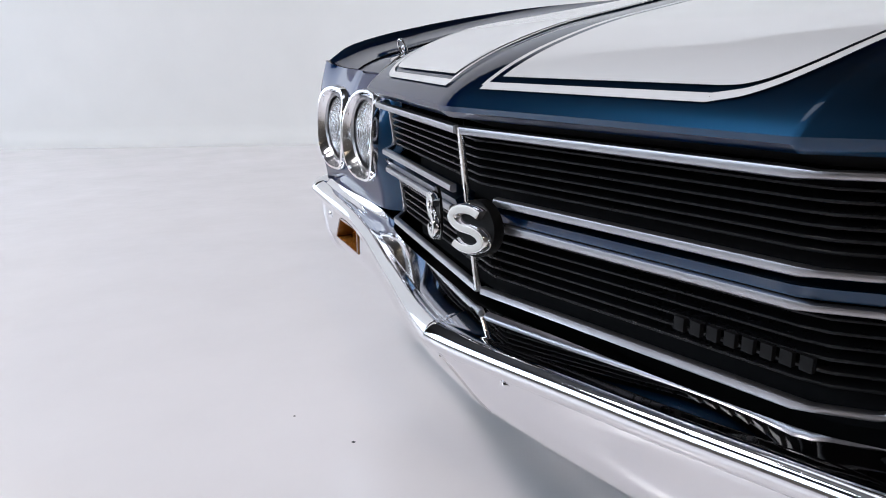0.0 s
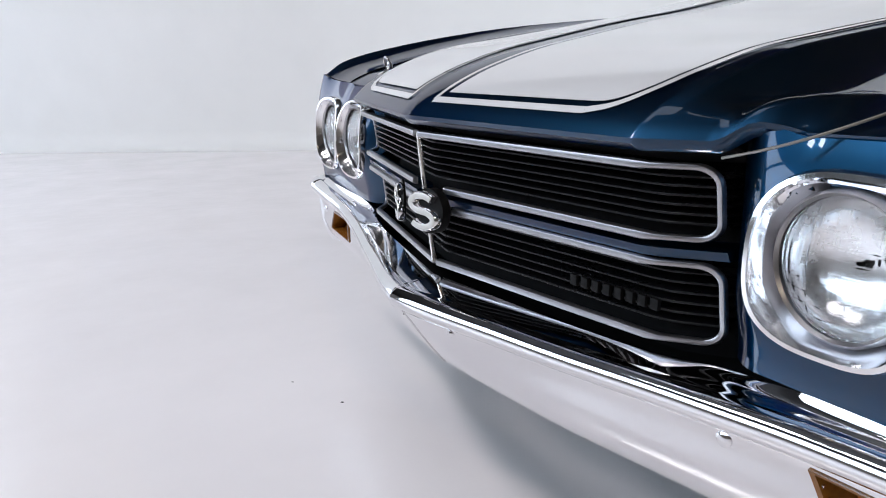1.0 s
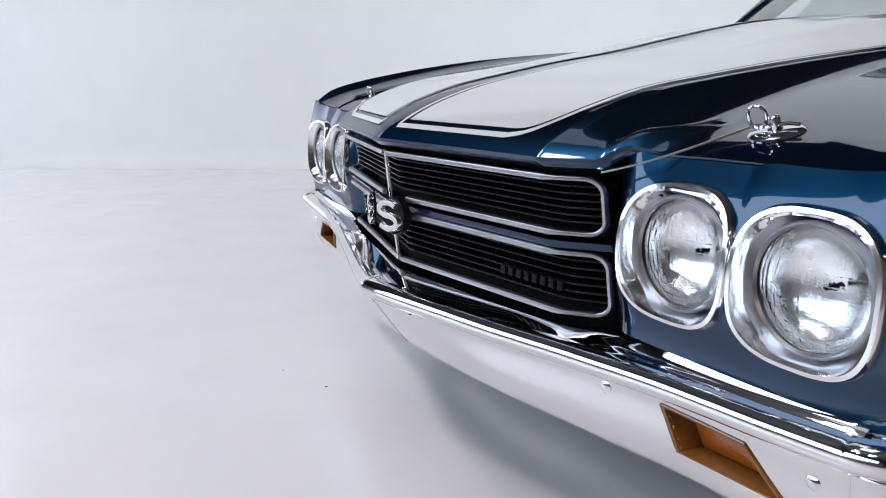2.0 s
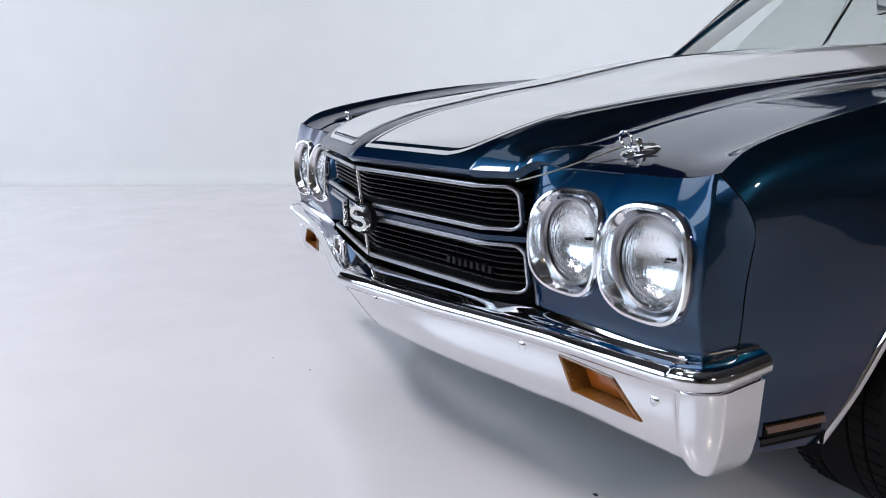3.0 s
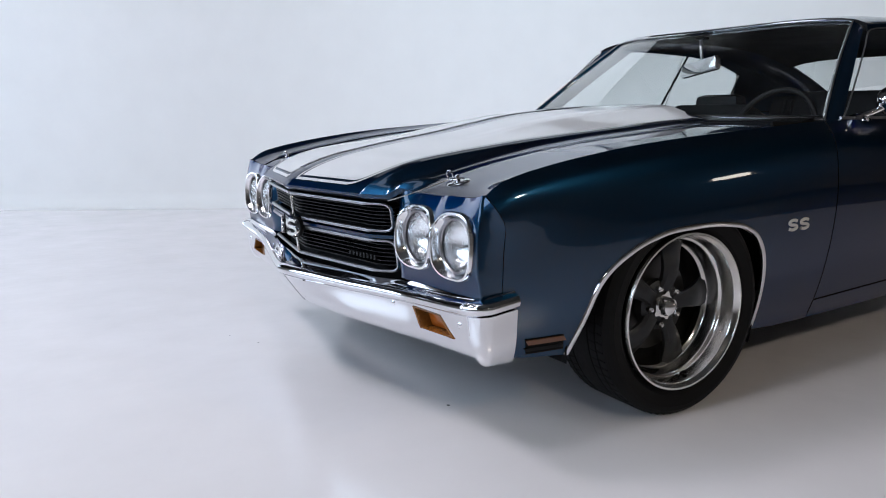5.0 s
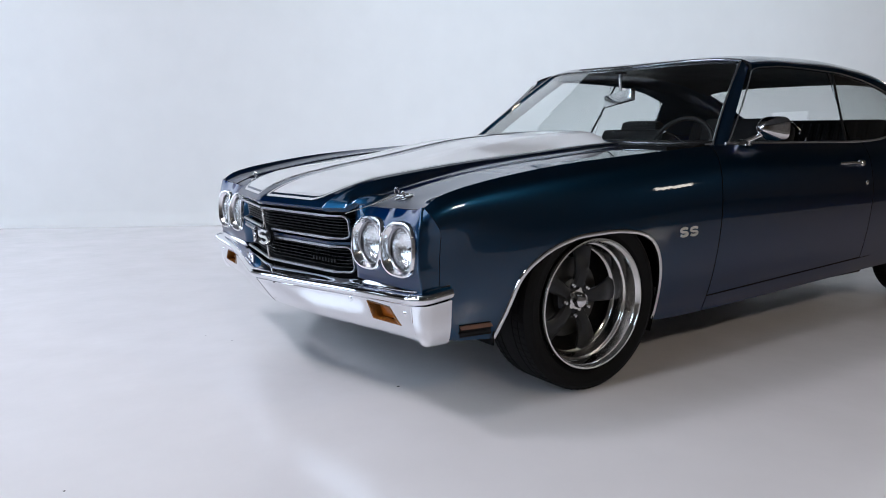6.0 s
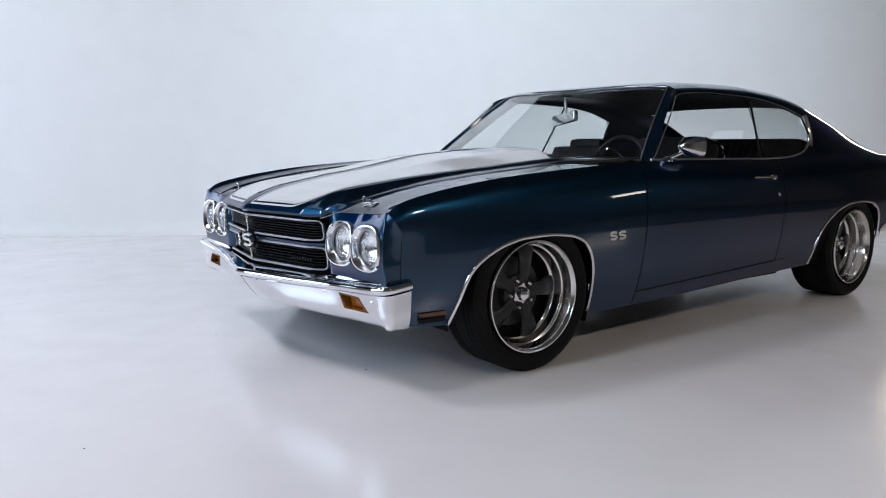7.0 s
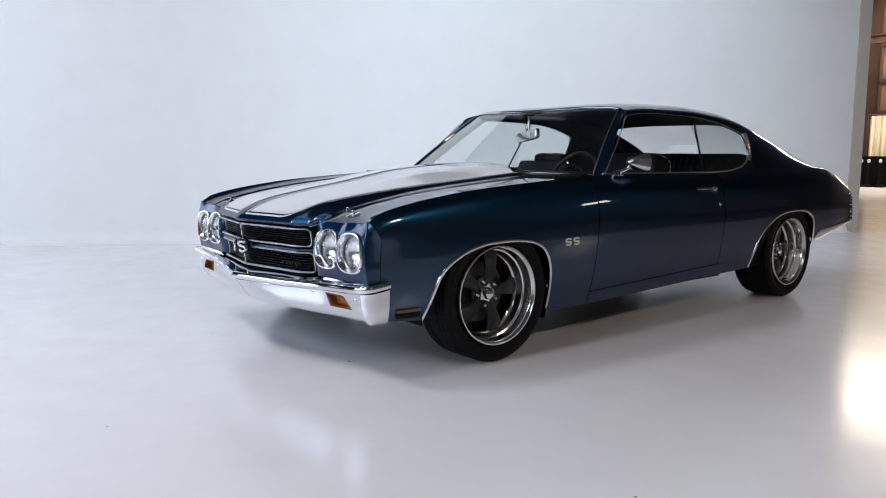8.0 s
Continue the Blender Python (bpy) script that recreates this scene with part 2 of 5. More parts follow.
def tube(points, r, n=8, closed=False, flat=1.0, up=(0, 0, 1)):
    """A rod along a line of points; flat squeezes it along the side direction."""
    pts = [Vector(p) for p in points]
    bm = bmesh.new()
    rings = []
    for i, p in enumerate(pts):
        a = pts[i - 1] if (i or closed) else p
        b = pts[(i + 1) % len(pts)] if (i < len(pts) - 1 or closed) else p
        d = (b - a).normalized()
        u = Vector(up)
        u = (u - d * u.dot(d))
        u = u.normalized() if u.length > 1e-4 else d.orthogonal().normalized()
        w = d.cross(u)
        rings.append([bm.verts.new(p + (u * math.cos(2 * math.pi * k / n) + w * math.sin(2 * math.pi * k / n) * flat) * r) for k in range(n)])
    m = len(rings)
    for i in range(m if closed else m - 1):
        for k in range(n):
            bm.faces.new((rings[i][k], rings[(i + 1) % m][k], rings[(i + 1) % m][(k + 1) % n], rings[i][(k + 1) % n]))
    if not closed:
        bm.faces.new(rings[0][::-1])
        bm.faces.new(rings[-1])
    bmesh.ops.recalc_face_normals(bm, faces=bm.faces[:])
    return bm


def ribbon(points, normals, width, depth):
    """A raised strip along a line: width across, depth proud of the surface, edges rounded."""
    bm = bmesh.new()
    rings = []
    pts, nor = [Vector(p) for p in points], [Vector(n).normalized() for n in normals]
    wide = width if isinstance(width, list) else [width] * len(pts)
    for i, p in enumerate(pts):
        d = (pts[min(i + 1, len(pts) - 1)] - pts[max(i - 1, 0)]).normalized()
        s = d.cross(nor[i]).normalized()
        prof = [(-0.5, -0.5), (-0.5, 0.45), (-0.36, 0.85), (0, 1.0), (0.36, 0.85), (0.5, 0.45), (0.5, -0.5)]
        rings.append([bm.verts.new(p + s * (a * wide[i]) + nor[i] * (b * depth)) for a, b in prof])
    for i in range(len(rings) - 1):
        for k in range(7):
            bm.faces.new((rings[i][k], rings[i + 1][k], rings[i + 1][(k + 1) % 7], rings[i][(k + 1) % 7]))
    bm.faces.new(rings[0][::-1])
    bm.faces.new(rings[-1])
    bmesh.ops.recalc_face_normals(bm, faces=bm.faces[:])
    return bm


def prism(outline, depth, place):
    """A flat shape of (a, b) corners given depth; place maps (a, b, c) into the world."""
    bm = bmesh.new()
    lo = [bm.verts.new(place(a, b, 0.0)) for a, b in outline]
    hi = [bm.verts.new(place(a, b, depth)) for a, b in outline]
    bm.faces.new(lo[::-1])
    bm.faces.new(hi)
    for i in range(len(lo)):
        k = (i + 1) % len(lo)
        bm.faces.new((lo[i], lo[k], hi[k], hi[i]))
    bmesh.ops.recalc_face_normals(bm, faces=bm.faces[:])
    return bm


def finish(bm, name, mat, smooth=True, angle=40):
    me = bpy.data.meshes.new(name)
    if smooth:
        for f in bm.faces:
            f.smooth = True
        bm.normal_update()
        for e in bm.edges:
            if len(e.link_faces) == 1 or len(e.link_faces) == 2 and e.calc_face_angle(0) > radians(angle):
                e.smooth = False
    bm.to_mesh(me)
    bm.free()
    me.materials.append(mat)
    return me


def part(name, bm, mat, parent, label="", thick=0.0, smooth=True, angle=40):
    ob = new(name, finish(bm, name, mat, smooth, angle))
    ob.parent = parent
    if thick:
        mod = ob.modifiers.new("thickness", "SOLIDIFY")
        mod.thickness, mod.offset = thick, -1
        if mat is BLUE:
            ob.data.materials.append(DARK)
            mod.material_offset_rim = 1
    if label:
        ob["label"] = label
    return ob


def thing(name, label, category, group="", at=(0, 0, 0)):
    ob = new(name)
    ob.location = at
    ob.empty_display_size = 0.1
    return tagged(ob, label, category, group)


def structure(name, bm, mat, label, smooth=False):
    return tagged(new(name, finish(bm, name, mat, smooth)), label, name.split("_")[0], kind="structure")

# ---- the studio ----
WALL_AT, WALL_WAY = Vector((-5.2, -0.35, 0)), Vector((0.46, 0.888, 0)).normalized()
WALL_OUT = Vector((WALL_WAY.y, -WALL_WAY.x, 0))


def wall_point(along, out, z):
    return WALL_AT + WALL_WAY * along + WALL_OUT * out + Vector((0, 0, z))


def build_room():
    bm = bmesh.new()
    bmesh.ops.create_grid(bm, x_segments=4, y_segments=4, size=1)
    bm.transform(Matrix.Translation((-11.05, 12.75, 0)) @ Matrix.Diagonal((14.15, 17.25, 1, 1)))
    structure("floor", bm, EPOXY, "glossy white epoxy studio floor with faint ripples")
    bm = bmesh.new()
    bmesh.ops.create_grid(bm, x_segments=4, y_segments=4, size=1)
    bm.transform(Matrix.Translation((9.1, 6, 0)) @ Matrix.Diagonal((6.0, 24, 1, 1)))
    structure("floor_warehouse", bm, CONCRETE, "dark bare concrete warehouse floor")
    bm = bmesh.new()
    bmesh.ops.create_grid(bm, x_segments=4, y_segments=4, size=1)
    bm.transform(Matrix.Translation((-11.05, -11.25, 0)) @ Matrix.Diagonal((14.15, 6.75, 1, 1)))
    structure("floor_front", bm, CONCRETE, "dark bare concrete floor beyond the white studio floor")
    # The cove wall, with a swept foot, and its bare end towards the warehouse.
    foot = [(0.02 - 0.15 * math.sin(a), 0.15 - 0.15 * math.cos(a) + 0.0012) for a in [math.pi / 2 * i / 12 for i in range(13)]]
    line = [(0.02, 0.0006)] + foot + [(-0.13, 4.2), (-0.32, 4.2), (-0.32, 0.0006)]
    bm = bmesh.new()
    ends = []
    for along in (-9.0, 9.53):
        ends.append([bm.verts.new(wall_point(along, o, z)) for o, z in line])
    for i in range(len(line)):
        k = (i + 1) % len(line)
        bm.faces.new((ends[0][i], ends[1][i], ends[1][k], ends[0][k]))
    bm.faces.new(ends[0])
    bm.faces.new(ends[1][::-1])
    bmesh.ops.recalc_face_normals(bm, faces=bm.faces[:])
    structure("wall_cove", bm, CYC, "tall smooth white studio cove wall", smooth=True)
    # The dark wall beyond the studio's open front.
    a = wall_point(-9.0, 0, 0)
    structure("wall_front", box((15.0, 0.3, 4.2), (a.x + 7.3, a.y - 0.15, 2.1)), WARE, "dark warehouse wall beside the studio")
    structure("wall_east", box((0.3, 44, 7.2), (13.0, 6.0, 3.6)), WARE, "dark warehouse wall")
    structure("wall_south", box((30, 0.3, 7.2), (-2, -13.0, 3.6)), WARE, "dark warehouse wall")
    structure("wall_west", box((0.3, 44, 7.2), (-15.0, 6.0, 3.6)), WARE, "dark warehouse wall")
    structure("ceiling", box((30, 46, 0.3), (-1, 6, 7.35)), CEIL, "dark unlit warehouse roof deck")
    # The far wall is open at a tall bay door.
    structure("wall_north", box((8.9, 0.3, 7.2), (-10.55, 28.0, 3.6)), BRICKBROWN, "rusty brown warehouse end wall")
    structure("wall_north_side", box((14.2, 0.3, 7.2), (5.85, 28.0, 3.6)), WARE, "dark warehouse end wall")
    structure("wall_north_header", box((4.85, 0.3, 2.2), (-3.675, 28.0, 6.1)), WARE, "dark warehouse end wall header")
    structure("trim_wall_end", box((0.21, 0.18, 4.2), (0, 0, 0)), PLASTER, "bare beige end of the studio wall").matrix_world = \
        Matrix.Translation(wall_point(9.622, -0.225, 2.1)) @ Matrix.Rotation(math.atan2(-WALL_WAY.x, WALL_WAY.y), 4, "Z")
    tagged(bpy.data.objects["trim_wall_end"], category="trim")


build_room()

# ---- the car: body lines, front axle at y = 0, nose towards -y, driver's side at +x ----
ZC = curve((-0.71, 0.698), (-0.69, 0.712), (-0.66, 0.731), (-0.60, 0.750), (-0.5, 0.771), (-0.36, 0.794), (-0.15, 0.820), (0.16, 0.845), (0.45, 0.864),
           (0.74, 0.880), (1.2, 0.884), (1.83, 0.886), (2.3, 0.900), (2.7, 0.912), (3.2, 0.914), (3.45, 0.903), (3.65, 0.866), (3.85, 0.800), (3.95, 0.762),
           (4.06, 0.73))
XC = curve((-0.71, 0.885), (0.0, 0.885), (0.74, 0.885), (1.8, 0.872), (2.4, 0.866), (3.0, 0.856), (3.6, 0.845), (3.95, 0.832))
WM = curve((-0.72, 0.897), (-0.62, 0.913), (-0.5, 0.930), (-0.3, 0.948), (0.0, 0.957), (1.0, 0.953), (2.0, 0.950), (2.85, 0.957), (3.4, 0.945), (3.95, 0.902))
OFF = curve((0, -0.075), (0.1, -0.052), (0.25, -0.027), (0.45, -0.007), (0.62, 0.0), (0.8, -0.010), (0.92, -0.032), (1, -0.070))
ARCH_F = curve((-0.425, 0.248), (-0.396, 0.335), (-0.353, 0.45), (-0.285, 0.511), (-0.185, 0.556), (-0.08, 0.577), (0.05, 0.581), (0.18, 0.570),
               (0.266, 0.542), (0.32, 0.488), (0.356, 0.399), (0.370, 0.307), (0.382, 0.205))
ARCH_R = curve((2.35, 0.245), (2.37, 0.34), (2.40, 0.436), (2.525, 0.543), (2.63, 0.587), (2.753, 0.609), (2.88, 0.613), (3.0, 0.605),
               (3.10, 0.575), (3.16, 0.52), (3.19, 0.43), (3.20, 0.345))
SILL = curve((0.382, 0.196), (0.52, 0.190), (1.03, 0.198), (1.585, 0.217), (2.35, 0.243))
NOSE = curve((-0.72, 0.275), (-0.59, 0.262), (-0.425, 0.248))
TAIL = curve((3.20, 0.345), (3.225, 0.410), (3.28, 0.440), (3.5, 0.464), (3.98, 0.508))
FLAT = curve((-0.71, 0.684), (-0.68, 0.699), (-0.64, 0.713), (-0.60, 0.723), (-0.5, 0.745), (-0.4, 0.764), (-0.2, 0.795), (0.0, 0.818), (0.2, 0.837), (0.45, 0.858), (0.75, 0.877))
GAP = curve((-0.70, 0.722), (-0.6, 0.738), (-0.4, 0.750), (-0.2, 0.763), (0.0, 0.772), (0.3, 0.785), (0.75, 0.800))
TYRE_R, AXLE_R = 0.322, 2.845
DOOR_A, DOOR_B = 0.705, 1.945


def z_low(y):
    if y < -0.425:
        return NOSE(y)
    if y <= 0.382:
        return ARCH_F(y)
    if y < 2.35:
        return SILL(y)
    return ARCH_R(y) if y <= 3.20 else TAIL(y)


def side_x(y, z):
    zc = ZC(y)
    u = (z - 0.2) / (zc - 0.2)
    wm = WM(y)
    return wm + OFF(u) + (XC(y) - wm + 0.070) * ease(0.6, 1.0, u)


def nose_cut(z):
    """How far the front fender's leading seam leans back below the crease."""
    return 0.036 * ease(0.0, 0.09, 0.702 - z) + 0.03 * max(0.0, 0.66 - z)


def gap_z(y):
    return FLAT(y)


def strip_z(y, t):
    """The fender's hollow top strip, t from the crease to the hood gap."""
    zc = ZC(y)
    if y >= 0.72:
        return zc + (0.003 + 0.02 * ease(2.6, 3.2, y)) * math.sin(math.pi / 2 * t)
    return zc + (gap_z(y) - zc) * (1 - (1 - t) ** 3.0)


ROWS_SIDE = [0, 0.03, 0.08, 0.15, 0.23, 0.31, 0.4, 0.48, 0.56, 0.64, 0.71, 0.78, 0.84, 0.89, 0.93, 0.96, 0.98, 0.992, 1.0]


def side_sheet(ys, low, top_rows=(), top_x=None, z_high=None):
    """A side panel from its lower line to the crease, and inboard of it over the top."""
    bm = bmesh.new()
    cols = []
    for y in ys:
        zl, zc = low(y), (z_high(y) if z_high else ZC(y))
        col = []
        for f in ROWS_SIDE:
            z = zl + (zc - zl) * f
            yy = y + nose_cut(z) * (1 - ease(-0.70, -0.55, y))
            col.append(bm.verts.new((side_x(yy, z), yy, z)))
        for t in top_rows:
            x = XC(y) + (top_x(y) - XC(y)) * t
            col.append(bm.verts.new((x, y, strip_z(y, t))))
        cols.append(col)
    for a, b in zip(cols, cols[1:]):
        for j in range(len(a) - 1):
            bm.faces.new((a[j], b[j], b[j + 1], a[j + 1]))
    return outward(bm, (0, ys[len(ys) // 2], 0.4))


def both(make):
    """Both hands of a sheet: the driver's side and its mirror."""
    return [make(), flipped(make())]


HOOD_LINE = ((0.0, 0.408, 0.478, 0.50, 0.525, 0.56, 0.62, 0.80), (-0.889, -0.812, -0.755, -0.730, -0.714, -0.706, -0.702, -0.697))


def HOOD_Y(x):
    return float(np.interp(x, *HOOD_LINE))


HOOD_D = curve((0.0, 0.671), (0.012, 0.684), (0.03, 0.698), (0.06, 0.715), (0.11, 0.736), (0.20, 0.762), (0.30, 0.777), (0.40, 0.790), (0.50, 0.802),
               (0.60, 0.813), (0.70, 0.823), (0.80, 0.832), (0.90, 0.841), (1.0, 0.850), (1.2, 0.867), (1.45, 0.885), (1.6, 0.892))
SHOULDER = 0.4259


def hood_back(x):
    """The hood's rear edge; the scoop reaches further back towards the glass."""
    return 0.615 + 0.125 * (x / 0.78) ** 2 + 0.035 * (1 - ease(0.26, 0.30, abs(x)))


def hood_z(x, y):
    x = abs(x)
    d = y - HOOD_Y(x)
    z = HOOD_D(d) + 0.020 * ease(0.0, 0.03, x - 0.47) * (1 - ease(0.0, 0.25, d))
    z += 0.014 * (1 - (min(x, SHOULDER) / SHOULDER) ** 2) * ease(0.15, 0.5, d)
    # The raised cowl scoop: a flat top with straight sides, open at the back.
    side = min(max((x - 0.262) / 0.135, 0.0), 1.0)
    z += 0.038 * ease(-0.42, 0.14, y) * (1 - side) * (0.90 + 0.10 * ease(0.0, 0.06, 0.262 - x))
    # A crisp shoulder drops to the outer flats and softens at its foot.
    band = 0.088 - 0.040 * ease(-0.6, 0.4, y)
    t = min(max((x - SHOULDER) / band, 0.0), 1.0)
    edge = (1 - (1 - t) ** 1.7) * ease(0.0, 0.10, d - 0.005)
    edge = max(edge, ease(0.50, 0.56, x))
    return z * (1 - edge) + (gap_z(y) - 0.003) * edge


STRIPE_OUT = curve((0.022, 0.318), (0.03, 0.345), (0.05, 0.367), (0.09, 0.384), (0.16, 0.395), (0.32, 0.402), (0.8, 0.406), (1.6, 0.408))


def stripe_sheet(x_in, x_out, d0, d1=None, lift=0.0025, nx=16, nd=90):
    """A painted band laid on the hood, between two lines, from d0 behind the hood's lip."""
    bm = bmesh.new()
    rows = []
    for j in range(nd + 1):
        row = []
        for i in range(nx + 1):
            t = j / nd
            d_a = d0
            xa, xb = x_in(d_a), x_out(d_a)
            x0 = xa + (xb - xa) * i / nx
            end = (hood_back(x0) - 0.012 - HOOD_Y(x0)) if d1 is None else d1
            d = d0 + (end - d0) * t ** 1.7
            x = x_in(d) + (x_out(d) - x_in(d)) * i / nx
            y = HOOD_Y(x0) + d
            row.append(bm.verts.new((x, y, hood_z(x, y) + lift)))
        rows.append(row)
    for a, b in zip(rows, rows[1:]):
        for i in range(nx):
            bm.faces.new((a[i], a[i + 1], b[i + 1], b[i]))
    return outward(bm, (0.2, 0, 0))


def hood_line(path, wide, lift=0.0025):
    """A thin painted line on the hood along a path of (x, d behind the lip)."""
    bm = bmesh.new()
    pairs = []
    for i, (x, d) in enumerate(path):
        p, q = path[max(i - 1, 0)], path[min(i + 1, len(path) - 1)]
        t = Vector((q[0] - p[0], q[1] - p[1])).normalized()
        pair = []
        for k in (-0.5, 0.0, 0.5):
            u, e = x - t.y * k * wide, d + t.x * k * wide
            y = HOOD_Y(u) + e
            pair.append(bm.verts.new((u, y, hood_z(u, y) + lift)))
        pairs.append(pair)
    for a, b in zip(pairs, pairs[1:]):
        for k in (0, 1):
            bm.faces.new((a[k], b[k], b[k + 1], a[k + 1]))
    return outward(bm, (0.2, 0, 0))


def pinstripes():
    end = hood_back(0.3) - HOOD_Y(0.3) - 0.02
    ds = [0.022 + (end - 0.022) * (i / 110) ** 2.2 for i in range(1, 111)]
    outer = [(x, 0.022) for x in steps(0.04, 0.312, 30)] + [(STRIPE_OUT(d), d) for d in ds]
    inner = [(0.041, 0.022 + (end - 0.022) * (i / 70) ** 1.5) for i in range(71)]
    return [hood_line(outer, 0.0095), hood_line(inner, 0.0075)]


def build_body(car):
    # Front fenders, over the arch and up to the hood gap.
    ys = steps(-0.700, -0.432, 22) + [-0.425, -0.418, -0.41, -0.403, -0.396, -0.384, -0.37, -0.353, -0.335, -0.31] + steps(-0.285, 0.26, 26) + \
        [0.28, 0.30, 0.32, 0.338, 0.348, 0.356, 0.363, 0.370, 0.376, 0.382] + steps(0.40, DOOR_A - 0.003, 14)
    for bm in both(lambda: side_sheet(ys, z_low, (0.03, 0.07, 0.12, 0.18, 0.25, 0.35, 0.5, 0.7, 0.9, 1.0), GAP)):
        part("front_fender", bm, BLUE, car, "glossy dark blue metallic front fender", 0.004)
    belt = lambda y: ZC(y) - 0.002
    sill_top = lambda y: 0.258 + (y - 0.7) * 0.038
    ys = steps(DOOR_A + 0.003, DOOR_B - 0.003, 40)
    doors = []
    for bm in both(lambda: side_sheet(ys, lambda y: sill_top(y) + 0.004, (0.2, 0.6, 1.0), lambda y: XC(y) - 0.02)):
        doors.append(part("door", bm, BLUE, car, "dark blue metallic car door", 0.004))
    ys = steps(DOOR_A + 0.003, 2.349, 40)
    for bm in both(lambda: side_sheet(ys, z_low, (), None, lambda y: sill_top(y) - 0.003 if y < DOOR_B + 0.1 else sill_top(y))):
        part("rocker_panel", bm, BLUE, car, "", 0.004)
    ys = steps(DOOR_B + 0.003, 2.34, 14) + [2.35, 2.36, 2.37, 2.385, 2.40, 2.43, 2.47] + steps(2.5, 3.1, 26) + [3.13, 3.15, 3.17, 3.185, 3.195, 3.20] + [3.205, 3.21, 3.22, 3.23, 3.25] + steps(3.28, 3.90, 24)
    quarters = []
    low_q = lambda y: sill_top(y) if y < 2.35 else z_low(y)
    for bm in both(lambda: side_sheet(ys, low_q, (0.2, 0.6, 1.0), lambda y: XC(y) - (0.02 if y < 2.6 else 0.12))):
        quarters.append(part("quarter_panel", bm, BLUE, car, "dark blue metallic rear quarter panel", 0.004))
    # Hood.
    xs = sorted(set(steps(0, 0.252, 10) + [0.258, 0.262, 0.268, 0.28] + steps(0.295, 0.404, 8) + [0.408, 0.412, 0.419, 0.4235, SHOULDER, 0.4285] + steps(0.434, 0.56, 17) + steps(0.56, 0.70, 8)))
    def hood():
        bm = bmesh.new()
        cols = []
        for s in [-x for x in xs[:0:-1]] + xs:
            x = s
            ya, yb = HOOD_Y(abs(x)), hood_back(abs(x))
            z0 = hood_z(x, ya)
            col = [bm.verts.new((x, ya + 0.012, z0 - 0.014)), bm.verts.new((x, ya + 0.001, z0 - 0.006))]
            for j in range(61):
                y = ya + (yb - ya) * (j / 60) ** 1.6
                w = x * (GAP(y) - 0.003) / 0.70 if abs(x) > 0.56 else x
                if abs(x) > 0.56:
                    k = (abs(x) - 0.56) / 0.14
                    w = math.copysign(0.56 + k * (GAP(y) - 0.003 - 0.56), x)
                col.append(bm.verts.new((w, y, hood_z(w, y))))
            last = col[-1].co
            col.append(bm.verts.new((last.x, last.y + 0.004, last.z - 0.006)))
            col.append(bm.verts.new((last.x, last.y + 0.006, last.z - (0.036 if abs(x) < 0.40 else 0.02))))
            cols.append(col)
        for a, b in zip(cols, cols[1:]):
            for j in range(len(a) - 1):
                bm.faces.new((a[j], a[j + 1], b[j + 1], b[j]))
        return outward(bm, (0, 0, 0))
    lid = part("hood", hood(), BLUE, car, "dark blue metallic hood with white stripes and raised cowl scoop", 0.003)
    for s in (1, -1):
        fill = stripe_sheet(lambda d: 0.054, lambda d: STRIPE_OUT(d - 0.012) - 0.0095, 0.036, nx=34)
        part("stripe", fill if s > 0 else flipped(fill), WHITE, lid, "white painted hood stripe")
        for a in pinstripes():
            part("pinstripe", a if s > 0 else flipped(a), WHITE, lid, "thin white pinstripe")
    return doors, quarters


def panel_y(x, z):
    """The painted front panel round the headlights."""
    base = -0.752 + (x - 0.5) * 0.05 + 0.3 * max(0.0, x - 0.80) ** 2
    ye, top = front_edge(x)
    return base + 0.012 * ease(0.52, 0.44, z) + max(0.0, ye - base) * min(max((z - 0.54) / (top - 0.54), 0.0), 1.0) ** 2.3


def front_edge(x):
    """Where the hood's lip and the fender's top strip meet the headlight panel."""
    if x < 0.69:
        y = HOOD_Y(x)
        return y - 0.002, hood_z(x, y) - 0.004
    t = min(max((XC(-0.70) - x) / (XC(-0.70) - GAP(-0.70)), 0.0), 1.0)
    return -0.7015 - 0.009 * ease(0.80, 0.88, x), strip_z(-0.70, t) - 0.0035 + 0.0025 * ease(0.69, 0.72, x)


HL = [(0.609, 0.566), (0.788, 0.564)]
HL_R = 0.083


def squircle(a, r=1.0, e=2.9):
    c, s = math.cos(a), math.sin(a)
    k = (abs(c) ** e + abs(s) ** e) ** (-1 / e)
    return c * k * r, s * k * r


